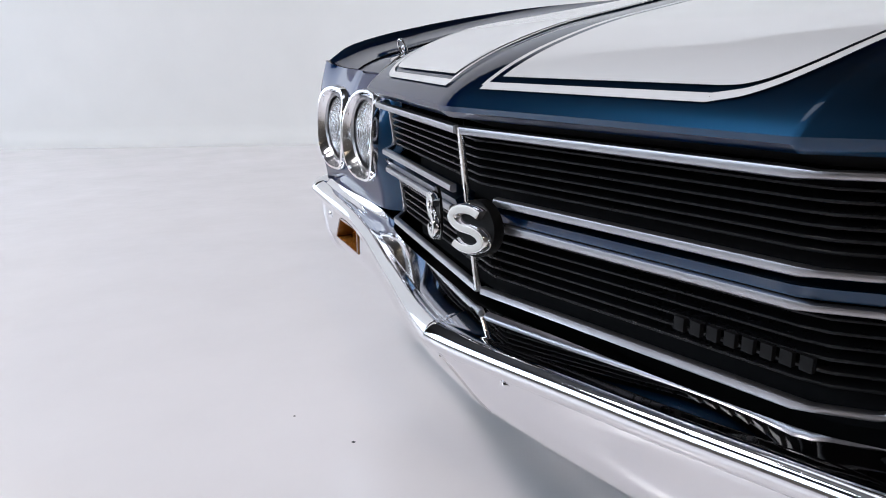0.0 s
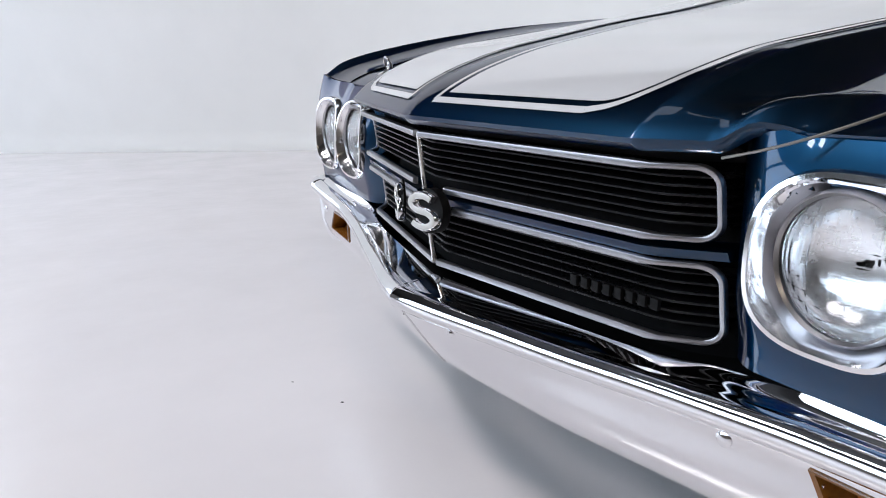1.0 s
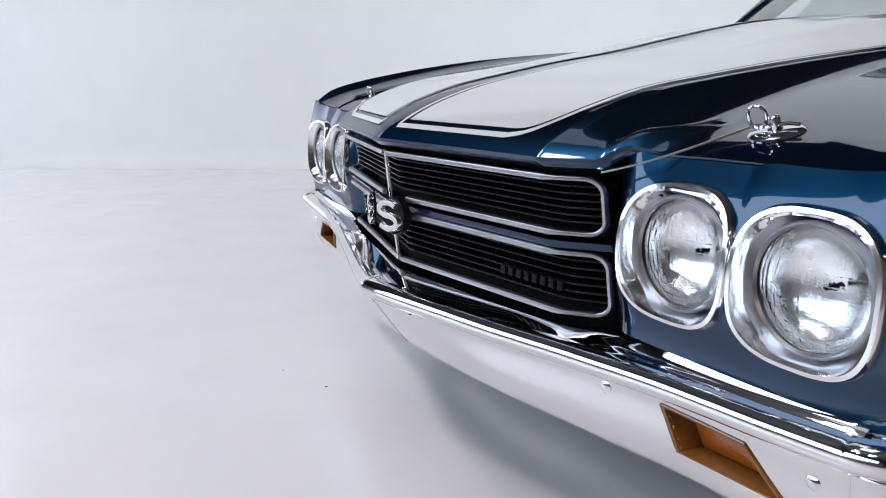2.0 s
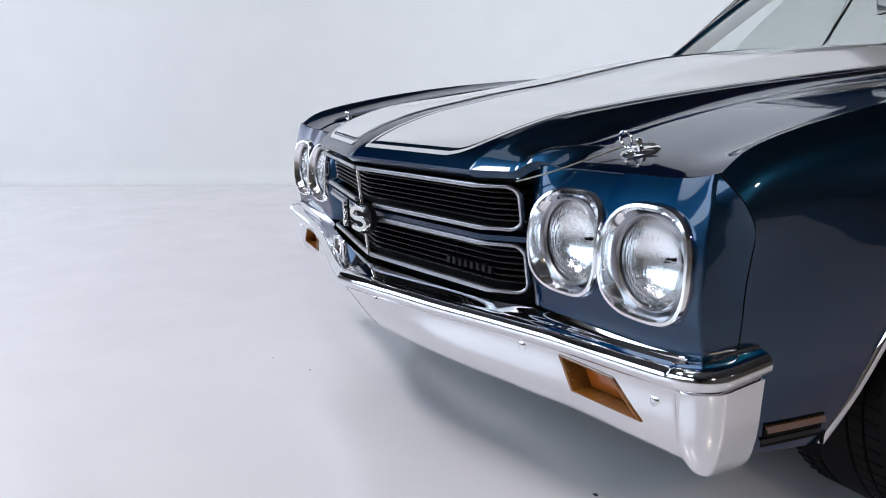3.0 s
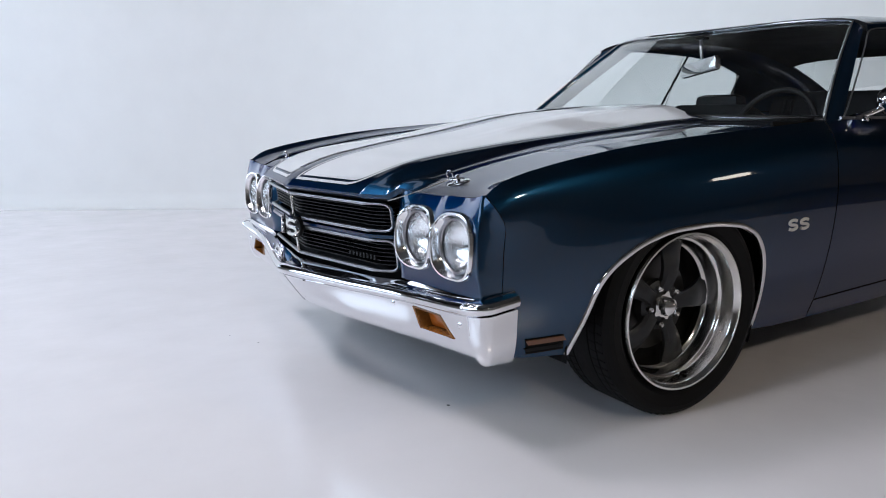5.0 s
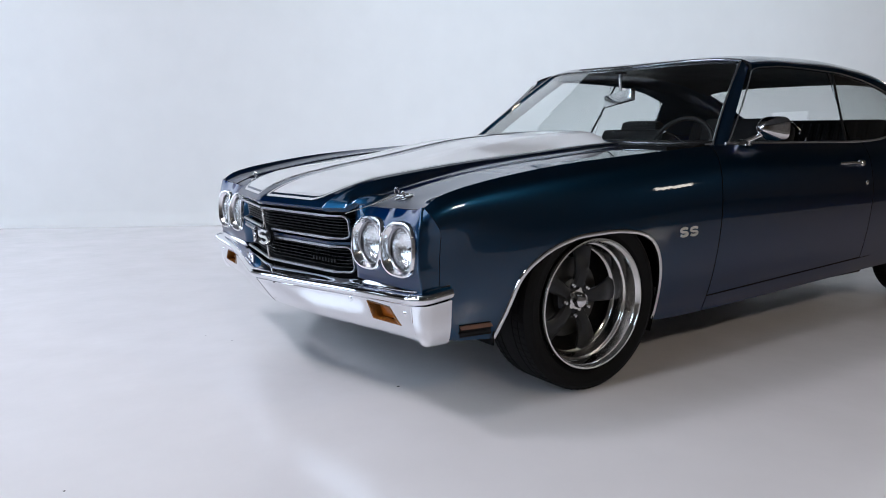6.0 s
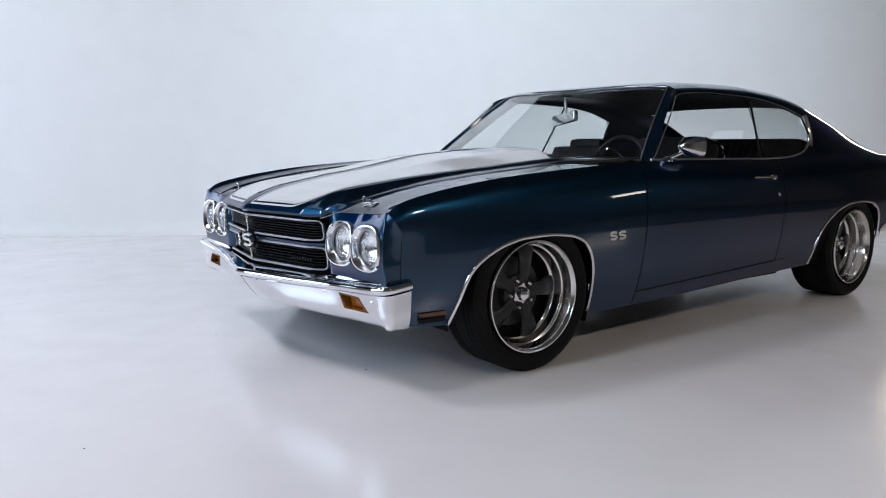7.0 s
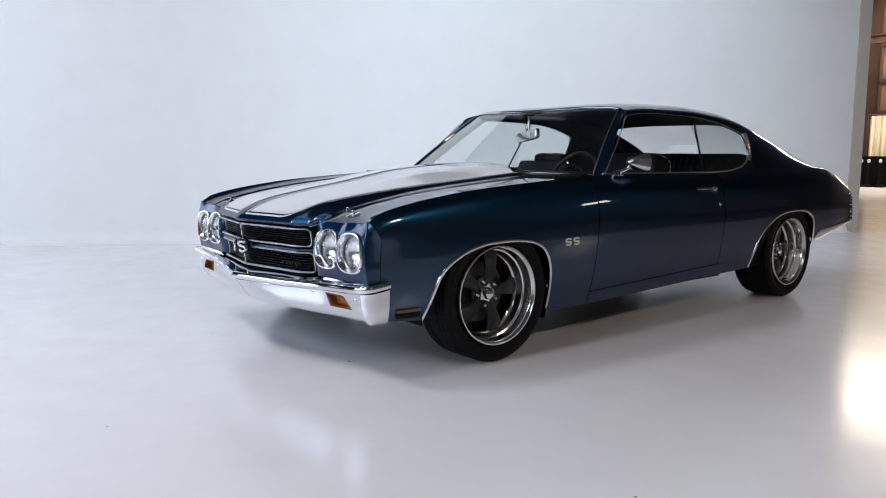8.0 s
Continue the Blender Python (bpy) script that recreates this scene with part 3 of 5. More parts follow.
def build_front(car):
    # Headlight panels, pierced for the lamps.
    def panel():
        # Across the front, round a crisp corner and a little way back along the side; the last row folds in under the strip.
        corner = [(0.0, 0.0), (0.004, 0.0005), (0.0015, 0.003), (0.001, 0.007)]
        xs = steps(0.478, 0.886, 58) + [0.890, 0.893, 0.8945, 0.90, 0.91, 0.92]
        zs = steps(0.435, 0.690, 48) + [0.70]
        def fn(x, z):
            top = front_edge(min(x, 0.884))[1]
            zz = min(0.435 + (z - 0.435) / 0.255 * (top - 0.435), top)
            end = -0.7025 + nose_cut(zz)
            y = panel_y(min(x, 0.886), zz)
            xe = side_x(end, min(zz, ZC(-0.70) - 0.001))
            if x > 0.886:
                i = xs.index(x) - len(xs) + 7
                cx, cy = corner[min(i, 3)]
                x, y = 0.8945 - 0.008 * ease(0.64, 0.70, zz) - cx, min(y + cy, end - 0.002)
                if i > 3:
                    x, y = x + (xe - x) * (i - 3) / 3, y + (end - y) * (i - 3) / 3
            elif x > 0.876:
                x = 0.876 + (x - 0.876) * (0.8885 - 0.008 * ease(0.64, 0.70, zz) - 0.876) / 0.010
            elif x < 0.535:
                y += 11.0 * (0.535 - x) ** 2
            if z > 0.695:
                return (min(x, 0.882), max(y + 0.004, -0.699), zz - 0.001)
            return (x, y, zz)
        inside = lambda x, z: all(abs((x - cx) / HL_R) ** 2.9 + abs((z - cz) / HL_R) ** 2.9 > 1 for cx, cz in HL)
        bm = grid(fn, xs, zs, inside)
        return outward(bm, (0.69, 0.0, 0.55))
    for bm in both(panel):
        part("headlight_panel", bm, BLUE, car, "blue metallic front panel round twin headlights", 0.004)
    for s in (1, -1):
        for cx, cz in HL:
            cy = panel_y(cx, cz)
            tilt = 0.05
            def bezel():
                rings = [(1.075, 0.006), (1.08, -0.005), (1.05, -0.011), (0.99, -0.011), (0.965, -0.004)]
                bm = bmesh.new()
                n = 64
                vs = []
                for i in range(n):
                    a = 2 * math.pi * i / n
                    ring = []
                    for k, dy in rings:
                        u, w = squircle(a, HL_R * k)
                        ring.append((cx + u, panel_y(min(cx + u, 0.875), min(cz + w, 0.66)) + dy, cz + w))
                    for rr, dy, e in ((0.0782, 0.006, 2.7), (0.0765, 0.014, 2.4), (0.0745, 0.023, 2.05)):
                        u, w = squircle(a, rr, e)
                        ring.append((cx + u, cy + dy, cz + w))
                    vs.append([bm.verts.new(p) for p in ring])
                for i in range(n):
                    k = (i + 1) % n
                    for j in range(len(vs[0]) - 1):
                        bm.faces.new((vs[i][j], vs[k][j], vs[k][j + 1], vs[i][j + 1]))
                return outward(bm, (cx, cy + 0.3, cz))
            lamp = part("headlight_bezel", bezel() if s > 0 else flipped(bezel()), BEZEL, car, "chrome rounded headlight bezel")
            def put(bm):
                return bm if s > 0 else flipped(bm)
            ring = lathe([(0.0675, 0.012), (0.0705, 0.008), (0.0740, 0.012), (0.0748, 0.026), (0.0675, 0.026)], 56, "Y", (cx, cy, cz))
            part("lamp_ring", put(ring), SATIN, lamp, "bright retaining ring")
            # A thick domed lens; its back carries pressed prism bands.
            front = [(0.0, 0.001)] + [(0.0685 * t, 0.001 + 0.017 * t ** 2.3) for t in steps(0.08, 1.0, 14)]
            rear = [(0.0675 * t, 0.0065 + 0.0155 * t ** 2.3 + 0.0004 * math.sin(t * 37)) for t in steps(1.0, 0.0, 30)]
            part("lens", put(lathe(front + rear, 64, "Y", (cx, cy, cz))), LENSGLASS, lamp, "clear fluted glass headlight lens")
            bowl = [(0.069 * math.sin(a), 0.022 + 0.046 * math.cos(a)) for a in steps(0, math.pi / 2, 12)]
            part("reflector", put(lathe(bowl, 64, "Y", (cx, cy, cz))), SILVER, lamp, "silvered lamp reflector")
            bulb = lathe([(0, 0.0405), (0.0035, 0.041), (0.004, 0.045), (0.003, 0.060)], 16, "Y", (cx, cy, cz))
            part("bulb_shield", put(bulb), BLACK, lamp, "small dark bulb shield")


GRILLE_LINE = ((0.0, 0.41, 0.472, 0.50), (-0.864, -0.790, -0.738, -0.71))


def GRILLE_Y(x):
    return float(np.interp(x, *GRILLE_LINE))



def grille_line(z, x0, x1, n=24, dy=0.0, rake=0.14):
    return [(x, GRILLE_Y(abs(x)) + (0.64 - z) * rake + dy, z) for x in steps(x0, x1, n)]


def bar_along(pts, high, deep, section=None):
    """A bar along a line on the grille, with a rectangular section or the (back, up) one given."""
    bm = bmesh.new()
    rings = []
    b = min(high, deep) * 0.18
    for p in pts:
        x, y, z = p
        prof = section or [(0, -high / 2 + b), (b, -high / 2), (deep, -high / 2), (deep, high / 2), (b, high / 2), (0, high / 2 - b)]
        rings.append([bm.verts.new((x, y + o, z + h)) for o, h in prof])
    for a, c in zip(rings, rings[1:]):
        for k in range(len(a)):
            bm.faces.new((a[k], c[k], c[(k + 1) % len(a)], a[(k + 1) % len(a)]))
    bm.faces.new(rings[0][::-1])
    bm.faces.new(rings[-1])
    bmesh.ops.recalc_face_normals(bm, faces=bm.faces[:])
    return bm


def s_shape(w, h, n=40):
    """The centre line of a rounded double hook."""
    pts = []
    for i in range(n + 1):
        t = i / n
        if t < 0.5:
            a = radians(35 + (270 - 35) * t * 2)
            pts.append((math.cos(a) * w / 2, h / 4 + math.sin(a) * h / 4))
        else:
            a = radians(90 - (270 - 35) * (t - 0.5) * 2)
            pts.append((math.cos(a) * w / 2, -h / 4 + math.sin(a) * h / 4))
    return pts


def hook(w, h, stroke, depth, place):
    """A flat-faced double hook with bevelled edges, its face laid out by place(a, b, c)."""
    pts = s_shape(w, h)
    bm = bmesh.new()
    rings = []
    for i, (a, b) in enumerate(pts):
        p, q = pts[max(i - 1, 0)], pts[min(i + 1, len(pts) - 1)]
        d = Vector((q[0] - p[0], q[1] - p[1])).normalized()
        nx, ny = -d.y, d.x
        prof = [(-0.5, 0), (-0.5, 0.7), (-0.36, 1.0), (0.36, 1.0), (0.5, 0.7), (0.5, 0)]
        rings.append([bm.verts.new(place(a + nx * k * stroke, b + ny * k * stroke, c * depth)) for k, c in prof])
    for r, t in zip(rings, rings[1:]):
        for k in range(6):
            bm.faces.new((r[k], t[k], t[(k + 1) % 6], r[(k + 1) % 6]))
    bm.faces.new(rings[0][::-1])
    bm.faces.new(rings[-1])
    bmesh.ops.recalc_face_normals(bm, faces=bm.faces[:])
    return bm


def build_grille(car):
    grille = new("grille")
    grille.parent = car
    back = grid(lambda x, z: (x, GRILLE_Y(abs(x)) + 0.075, z), steps(-0.49, 0.49, 24), steps(0.41, 0.68, 4))
    part("grille_backing", outward(back, (0, 0, 0.55)), DARK, grille, "deep black grille backing")
    for i in range(6):
        for z0, z1 in ((0.570, 0.634), (0.449, 0.524)):
            z = z0 + (z1 - z0) * (i + 0.5) / 6
            part("slat", bar_along(grille_line(z, -0.462, 0.462, 40, 0.016), 0.0028, 0.045), SLAT, grille)
    for i in range(44):
        x = -0.45 + 0.9 * i / 43
        if abs(x) < 0.012:
            continue
        for zm, h in ((0.602, 0.07), (0.487, 0.08)):
            bm = box((0.0025, 0.02, h), (x, GRILLE_Y(abs(x)) + (0.64 - zm) * 0.14 + 0.06, zm))
            part("fin", bm, DARK, grille, smooth=False)
    # Bright trim round each opening; the painted bar lies between them.
    for s in (1, -1):
        for za, zb in ((0.642, 0.562), (0.532, 0.440)):
            def y_at(x, z):
                return GRILLE_Y(x) + (0.64 - z) * 0.14 - 0.004
            path = [(x, za) for x in steps(0.006, 0.445, 30)]
            r = 0.020
            path += [(0.450 + r * math.sin(a), za - r + r * math.cos(a)) for a in steps(0.1, math.pi / 2, 6)]
            path += [(0.470, z) for z in steps(za - r - 0.005, zb + r + 0.005, 4)]
            path += [(0.450 + r * math.cos(a), zb + r - r * math.sin(a)) for a in steps(0.0, math.pi / 2 - 0.1, 6)]
            path += [(x, zb) for x in steps(0.445, 0.05 if zb > 0.5 else 0.006, 30)]
            if za < 0.6:
                path = path[4:]
            pts = [(x, y_at(x, z), z) for x, z in path]
            bm = ribbon(pts, [(0.2, -1, 0.02)] * len(pts), [0.0105 if x < 0.409 else 0.0075 for x, _ in path], 0.006)
            part("grille_trim", bm if s > 0 else flipped(bm), SATIN, grille, "satin bright grille surround")
        # The bar's upper face slopes forward to a crisp edge over an upright front.
        bm = bar_along(grille_line(0.547, 0.04, 0.475, 24, -0.002), 0, 0,
                       [(-0.001, -0.0085), (0.022, -0.0085), (0.022, 0.0095), (0.012, 0.0085), (-0.006, 0.0025)])
        part("centre_bar", bm if s > 0 else flipped(bm), BLUE, grille, "blue painted bar between the grille halves")
    part("centre_post", ribbon([(0, -0.866, 0.645), (0, -0.855, 0.54), (0, -0.842, 0.440)], [(0, -1, 0)] * 3, 0.006, 0.005), POLISH, grille, "bright centre divider")
    # The emblem folds over the nose: two hooks on black pads.
    for s in (1, -1):
        def face(a, b, c, s=s):
            x = 0.044 + a
            return Vector((s * x, -0.888 + 0.34 * x - c, 0.533 + b))
        pad = [(0.004 + 0.0275 * math.cos(t), 0.0340 * math.sin(t)) for t in steps(0, 2 * math.pi, 40)[:-1]]
        badge = part("emblem_pad", prism(pad, 0.013 if s > 0 else 0.004, lambda a, b, c: face(a, b, c - (0.009 if s > 0 else 0.001))), BLACK, grille, "black oval emblem pad")
        mirror = -1 if s < 0 else 1
        part("emblem_shape", hook(0.043, 0.047, 0.0135, 0.010, lambda a, b, c: face(a * mirror, b, c + 0.003)), CHROME, badge, "chrome double hook emblem")
        part("emblem_inlay", hook(0.043, 0.047, 0.0080, 0.002, lambda a, b, c: face(a * mirror, b, c + 0.0122)), BADGEWHITE, badge, "white enamel inlay")
    # Dark script plate low in the grille, as plain blocks.
    for i in range(8):
        x = 0.286 + i * 0.0175
        part("script_block", box((0.0128, 0.006, 0.014), (x, GRILLE_Y(x) + 0.026, 0.478), 0.001), SCRIPT, grille, "dull grey script block")


LIP_Y = curve((0.0, -0.922), (0.02, -0.919), (0.25, -0.862), (0.5, -0.800), (0.63, -0.778), (0.78, -0.768), (0.86, -0.762))
LIP_Z = curve((0.0, 0.403), (0.3, 0.403), (0.5, 0.408), (0.7, 0.418), (0.9, 0.432), (0.96, 0.440))
BOT_Z = curve((0.0, 0.276), (0.25, 0.262), (0.5, 0.256), (0.7, 0.262), (0.86, 0.268), (0.97, 0.262))
BUMP_BACK = curve((0.0, -0.845), (0.41, -0.77), (0.5, -0.735), (0.62, -0.735), (0.85, -0.722), (0.9, -0.70))
BACK_Z = curve((0.0, 0.420), (0.44, 0.421), (0.53, 0.427), (0.60, 0.434), (0.8, 0.440), (0.9, 0.446))


def bumper_point(s, v):
    """s: 0 at the nose to 1 at the wrapped end; v: 0 at the upper rear edge, over the lip, to 1 at the lower edge."""
    # Plan line of the lip, with the corner wrapped round to the side.
    if s < 0.86:
        x = s / 0.86 * 0.868
        lip = Vector((x, LIP_Y(x), LIP_Z(x)))
        n = Vector((0.22 * (1 - ease(0.5, 0.8, x)) + 0.03, -1, 0)).normalized()
        k = 0.0
    else:
        a = (s - 0.86) / 0.14
        turn = ease(0, 0.55, a)
        ang = turn * radians(84)
        r = 0.068
        cx, cy = 0.868, LIP_Y(0.868) + r
        straight = max(0.0, a - 0.5) / 0.5 * 0.075
        lip = Vector((cx + r * math.sin(ang), cy - r * math.cos(ang) + straight, LIP_Z(0.868) + 0.018 * a))
        n = Vector((math.sin(ang) + 0.03, -math.cos(ang), 0)).normalized()
        x = lip.x
        k = a
    xr = min(abs(x), 0.97)
    bot = BOT_Z(xr)
    top_back_y = BUMP_BACK(min(xr, 0.9))
    if v <= 0.42:
        # Upper deck from the body edge out to the lip.
        t = v / 0.42
        if k == 0.0:
            back = Vector((x, top_back_y, BACK_Z(xr)))
        else:
            back = lip - n * (0.030 + 0.03 * (1 - k)) + Vector((0, 0, 0.012))
        crown = lip + Vector((0, 0, 0.006)) - n * 0.024
        p = back.lerp(crown, t)
        p.z -= (0.0055 * math.sin(math.pi * t) + 0.0011 * math.sin(3 * math.pi * t + 9 * x)) * (1 - k) * ease(0.45, 0.6, xr)
        return p
    if v <= 0.62:
        # The rounded lip.
        a = (v - 0.42) / 0.20 * math.pi
        c, q = math.cos(a), math.sin(a)
        return lip - n * 0.024 + n * (0.024 * q ** 0.9) + Vector((0, 0, 0.006 + 0.0185 * (c - 1)))
    t = (v - 0.62) / 0.38
    inset = curve_face(t) * ease(-0.1, 0.35, xr) + (0.016 + 0.078 * t) * (1 - ease(-0.1, 0.35, xr))
    z_top = lip.z - 0.031
    z = z_top + (bot - z_top) * min(1.0, t * 1.06) if t < 0.94 else bot
    p = lip - n * (inset * (1 - 0.45 * min(1.0, k * 2)))
    p.z = z
    return p


curve_face = curve((0.0, 0.020), (0.1, 0.023), (0.5, 0.030), (0.78, 0.046), (0.92, 0.066), (1.0, 0.100))
LAMP = [(0.628, 0.372), (0.742, 0.372), (0.794, 0.322), (0.652, 0.318)]


def in_quad(x, z, q, grow=0.0):
    cx, cz = sum(p[0] for p in q) / 4, sum(p[1] for p in q) / 4
    sign = None
    for i in range(4):
        a, b = q[i], q[(i + 1) % 4]
        ax, az = a[0] + (a[0] - cx) * grow, a[1] + (a[1] - cz) * grow
        bx, bz = b[0] + (b[0] - cx) * grow, b[1] + (b[1] - cz) * grow
        c = (bx - ax) * (z - az) - (bz - az) * (x - ax)
        if sign is None:
            sign = c > 0
        elif (c > 0) != sign:
            return False
    return True


def face_at(x, z):
    """A point of the bumper's lower face at x and height z."""
    lo, hi = 0.62, 1.0
    s = x / 0.868 * 0.86
    for _ in range(30):
        mid = (lo + hi) / 2
        if bumper_point(s, mid).z > z:
            lo = mid
        else:
            hi = mid
    return bumper_point(s, lo)


def build_bumper(car):
    ss = steps(0, 0.86, 150) + steps(0.86, 1.0, 28)[1:]
    vs = steps(0, 0.42, 12) + steps(0.42, 0.62, 12)[1:] + steps(0.62, 1.0, 44)[1:]
    def keep(s, v):
        if v < 0.62 or s > 0.86:
            return True
        p = bumper_point(s, v)
        return not in_quad(p.x, p.z, LAMP, 0.035)
    def half():
        return outward(grid(bumper_point, ss, vs, keep), (0.5, -0.2, 0.36))
    bm = half()
    other = flipped(half())
    me = bpy.data.meshes.new("tmp")
    other.to_mesh(me)
    bm.from_mesh(me)
    bpy.data.meshes.remove(me)
    bmesh.ops.remove_doubles(bm, verts=bm.verts[:], dist=1e-4)
    bumper = part("front_bumper", bm, CHROME, car, "polished chrome V-shaped front bumper", 0.003, angle=50)
    for s in (1, -1):
        # Amber parking lamps sunk into the face.
        def ring(grow, back):
            out = []
            cx, cz = sum(p[0] for p in LAMP) / 4, sum(p[1] for p in LAMP) / 4
            for i in range(4):
                a, b = LAMP[i], LAMP[(i + 1) % 4]
                for t in steps(0, 1, 8)[:-1]:
                    x, z = a[0] + (b[0] - a[0]) * t, a[1] + (b[1] - a[1]) * t
                    x, z = x + (x - cx) * grow, z + (z - cz) * grow
                    p = face_at(x, z)
                    out.append(Vector((s * p.x, p.y + back, p.z)))
            return out
        bm = bmesh.new()
        loops = [[bm.verts.new(p) for p in ring(g, b)] for g, b in ((0.085, 0.001), (0.075, -0.0025), (-0.02, -0.0025), (-0.06, 0.004), (-0.13, 0.036))]
        for a, b in zip(loops, loops[1:]):
            for i in range(len(a)):
                k = (i + 1) % len(a)
                bm.faces.new((a[i], a[k], b[k], b[i]))
        bmesh.ops.recalc_face_normals(bm, faces=bm.faces[:])
        outward(bm, (s * 0.7, -0.5, 0.34))
        lamp = part("parking_lamp", bm, AMBERWALL, bumper, "deep amber housing of the parking lamp")
        bm = bmesh.new()
        loops = [[bm.verts.new(p) for p in ring(g, b)] for g, b in ((-0.13, 0.0355), (-0.18, 0.030), (-0.5, 0.026), (-0.85, 0.025))]
        for a, b in zip(loops, loops[1:]):
            for i in range(len(a)):
                k = (i + 1) % len(a)
                bm.faces.new((a[i], a[k], b[k], b[i]))
        bm.faces.new(loops[-1])
        bmesh.ops.recalc_face_normals(bm, faces=bm.faces[:])
        outward(bm, (s * 0.7, -0.5, 0.34))
        part("lamp_lens", bm, AMBER, lamp, "glossy orange lamp lens")
        for x, z, r in ((0.118, 0.364, 0.007), (0.532, 0.366, 0.011), (0.828, 0.366, 0.010)):
            p = face_at(x, z)
            part("bumper_bolt", lathe([(0, -0.005), (r * 0.6, -0.004), (r, 0.0), (r, 0.004)], 20, "Y", (s * p.x, p.y + 0.001, p.z)), CHROME, bumper, "round chrome bolt head")
    part("plate_stud", lathe([(0, -0.011), (0.006, -0.011), (0.006, 0.009), (0, 0.009)], 12, "Z", (0, -0.893, 0.372)), BLACK, bumper, "small black rubber stud")


def build_under(car):
    bm = box((1.10, 4.4, 0.22), (0, 1.65, 0.36))
    part("underbody", bm, DARK, car, "black underbody", smooth=False)
    for s in (1, -1):
        for y0, z0, r in ((-0.012, 0.26, 0.408), (2.795, 0.27, 0.430)):
            def liner(a, x):
                return (s * x, y0 - 0.012 + math.cos(a) * r, z0 + math.sin(a) * r * 0.86)
            bm = grid(liner, steps(-0.30, math.pi + 0.1, 28), steps(0.56, 0.892, 3))
            part("wheel_well", bm, DARK, car, "black wheel well liner", 0.003)
            bm = grid(lambda a, r2: (s * 0.56, y0 + math.cos(a) * r2, z0 + math.sin(a) * r2 * 0.86), steps(0, math.pi, 24), [0.0, r])
            bmesh.ops.remove_doubles(bm, verts=bm.verts[:], dist=1e-4)
            part("wheel_well_wall", bm, DARK, car, "", 0.003)
    part("tail_floor", box((1.62, 0.36, 0.10), (0, 3.45, 0.425)), DARK, car, "black boot floor", smooth=False)
    part("firewall", box((1.6, 0.04, 0.5), (0, 0.62, 0.62)), DARK, car, smooth=False)
    part("radiator_support", box((1.3, 0.04, 0.36), (0, -0.62, 0.48)), DARK, car, smooth=False)
    part("front_valance", box((1.45, 0.16, 0.012), (0, -0.62, 0.32)), DARK, car, smooth=False)
    # Bright mouldings along the arches.
    for s in (1, -1):
        for arch, a, b in ((ARCH_F, -0.425, 0.382), (ARCH_R, 2.35, 3.20)):
            ys, y = [], a
            for t in steps(0, 1, 200):
                ys.append(a + (b - a) * t)
            pts = [Vector((side_x(y, arch(y)), y, arch(y))) for y in ys]
            line = [pts[0]]
            for p in pts[1:]:
                if (p - line[-1]).length > 0.018:
                    line.append(p)
            line.append(pts[-1])
            bm = ribbon([(p.x - 0.002, p.y, p.z + 0.001) for p in line], [(1, 0, -0.05)] * len(line), 0.017, 0.008)
            part("arch_moulding", bm if s > 0 else flipped(bm), CHROME, car, "bright wheel arch moulding")


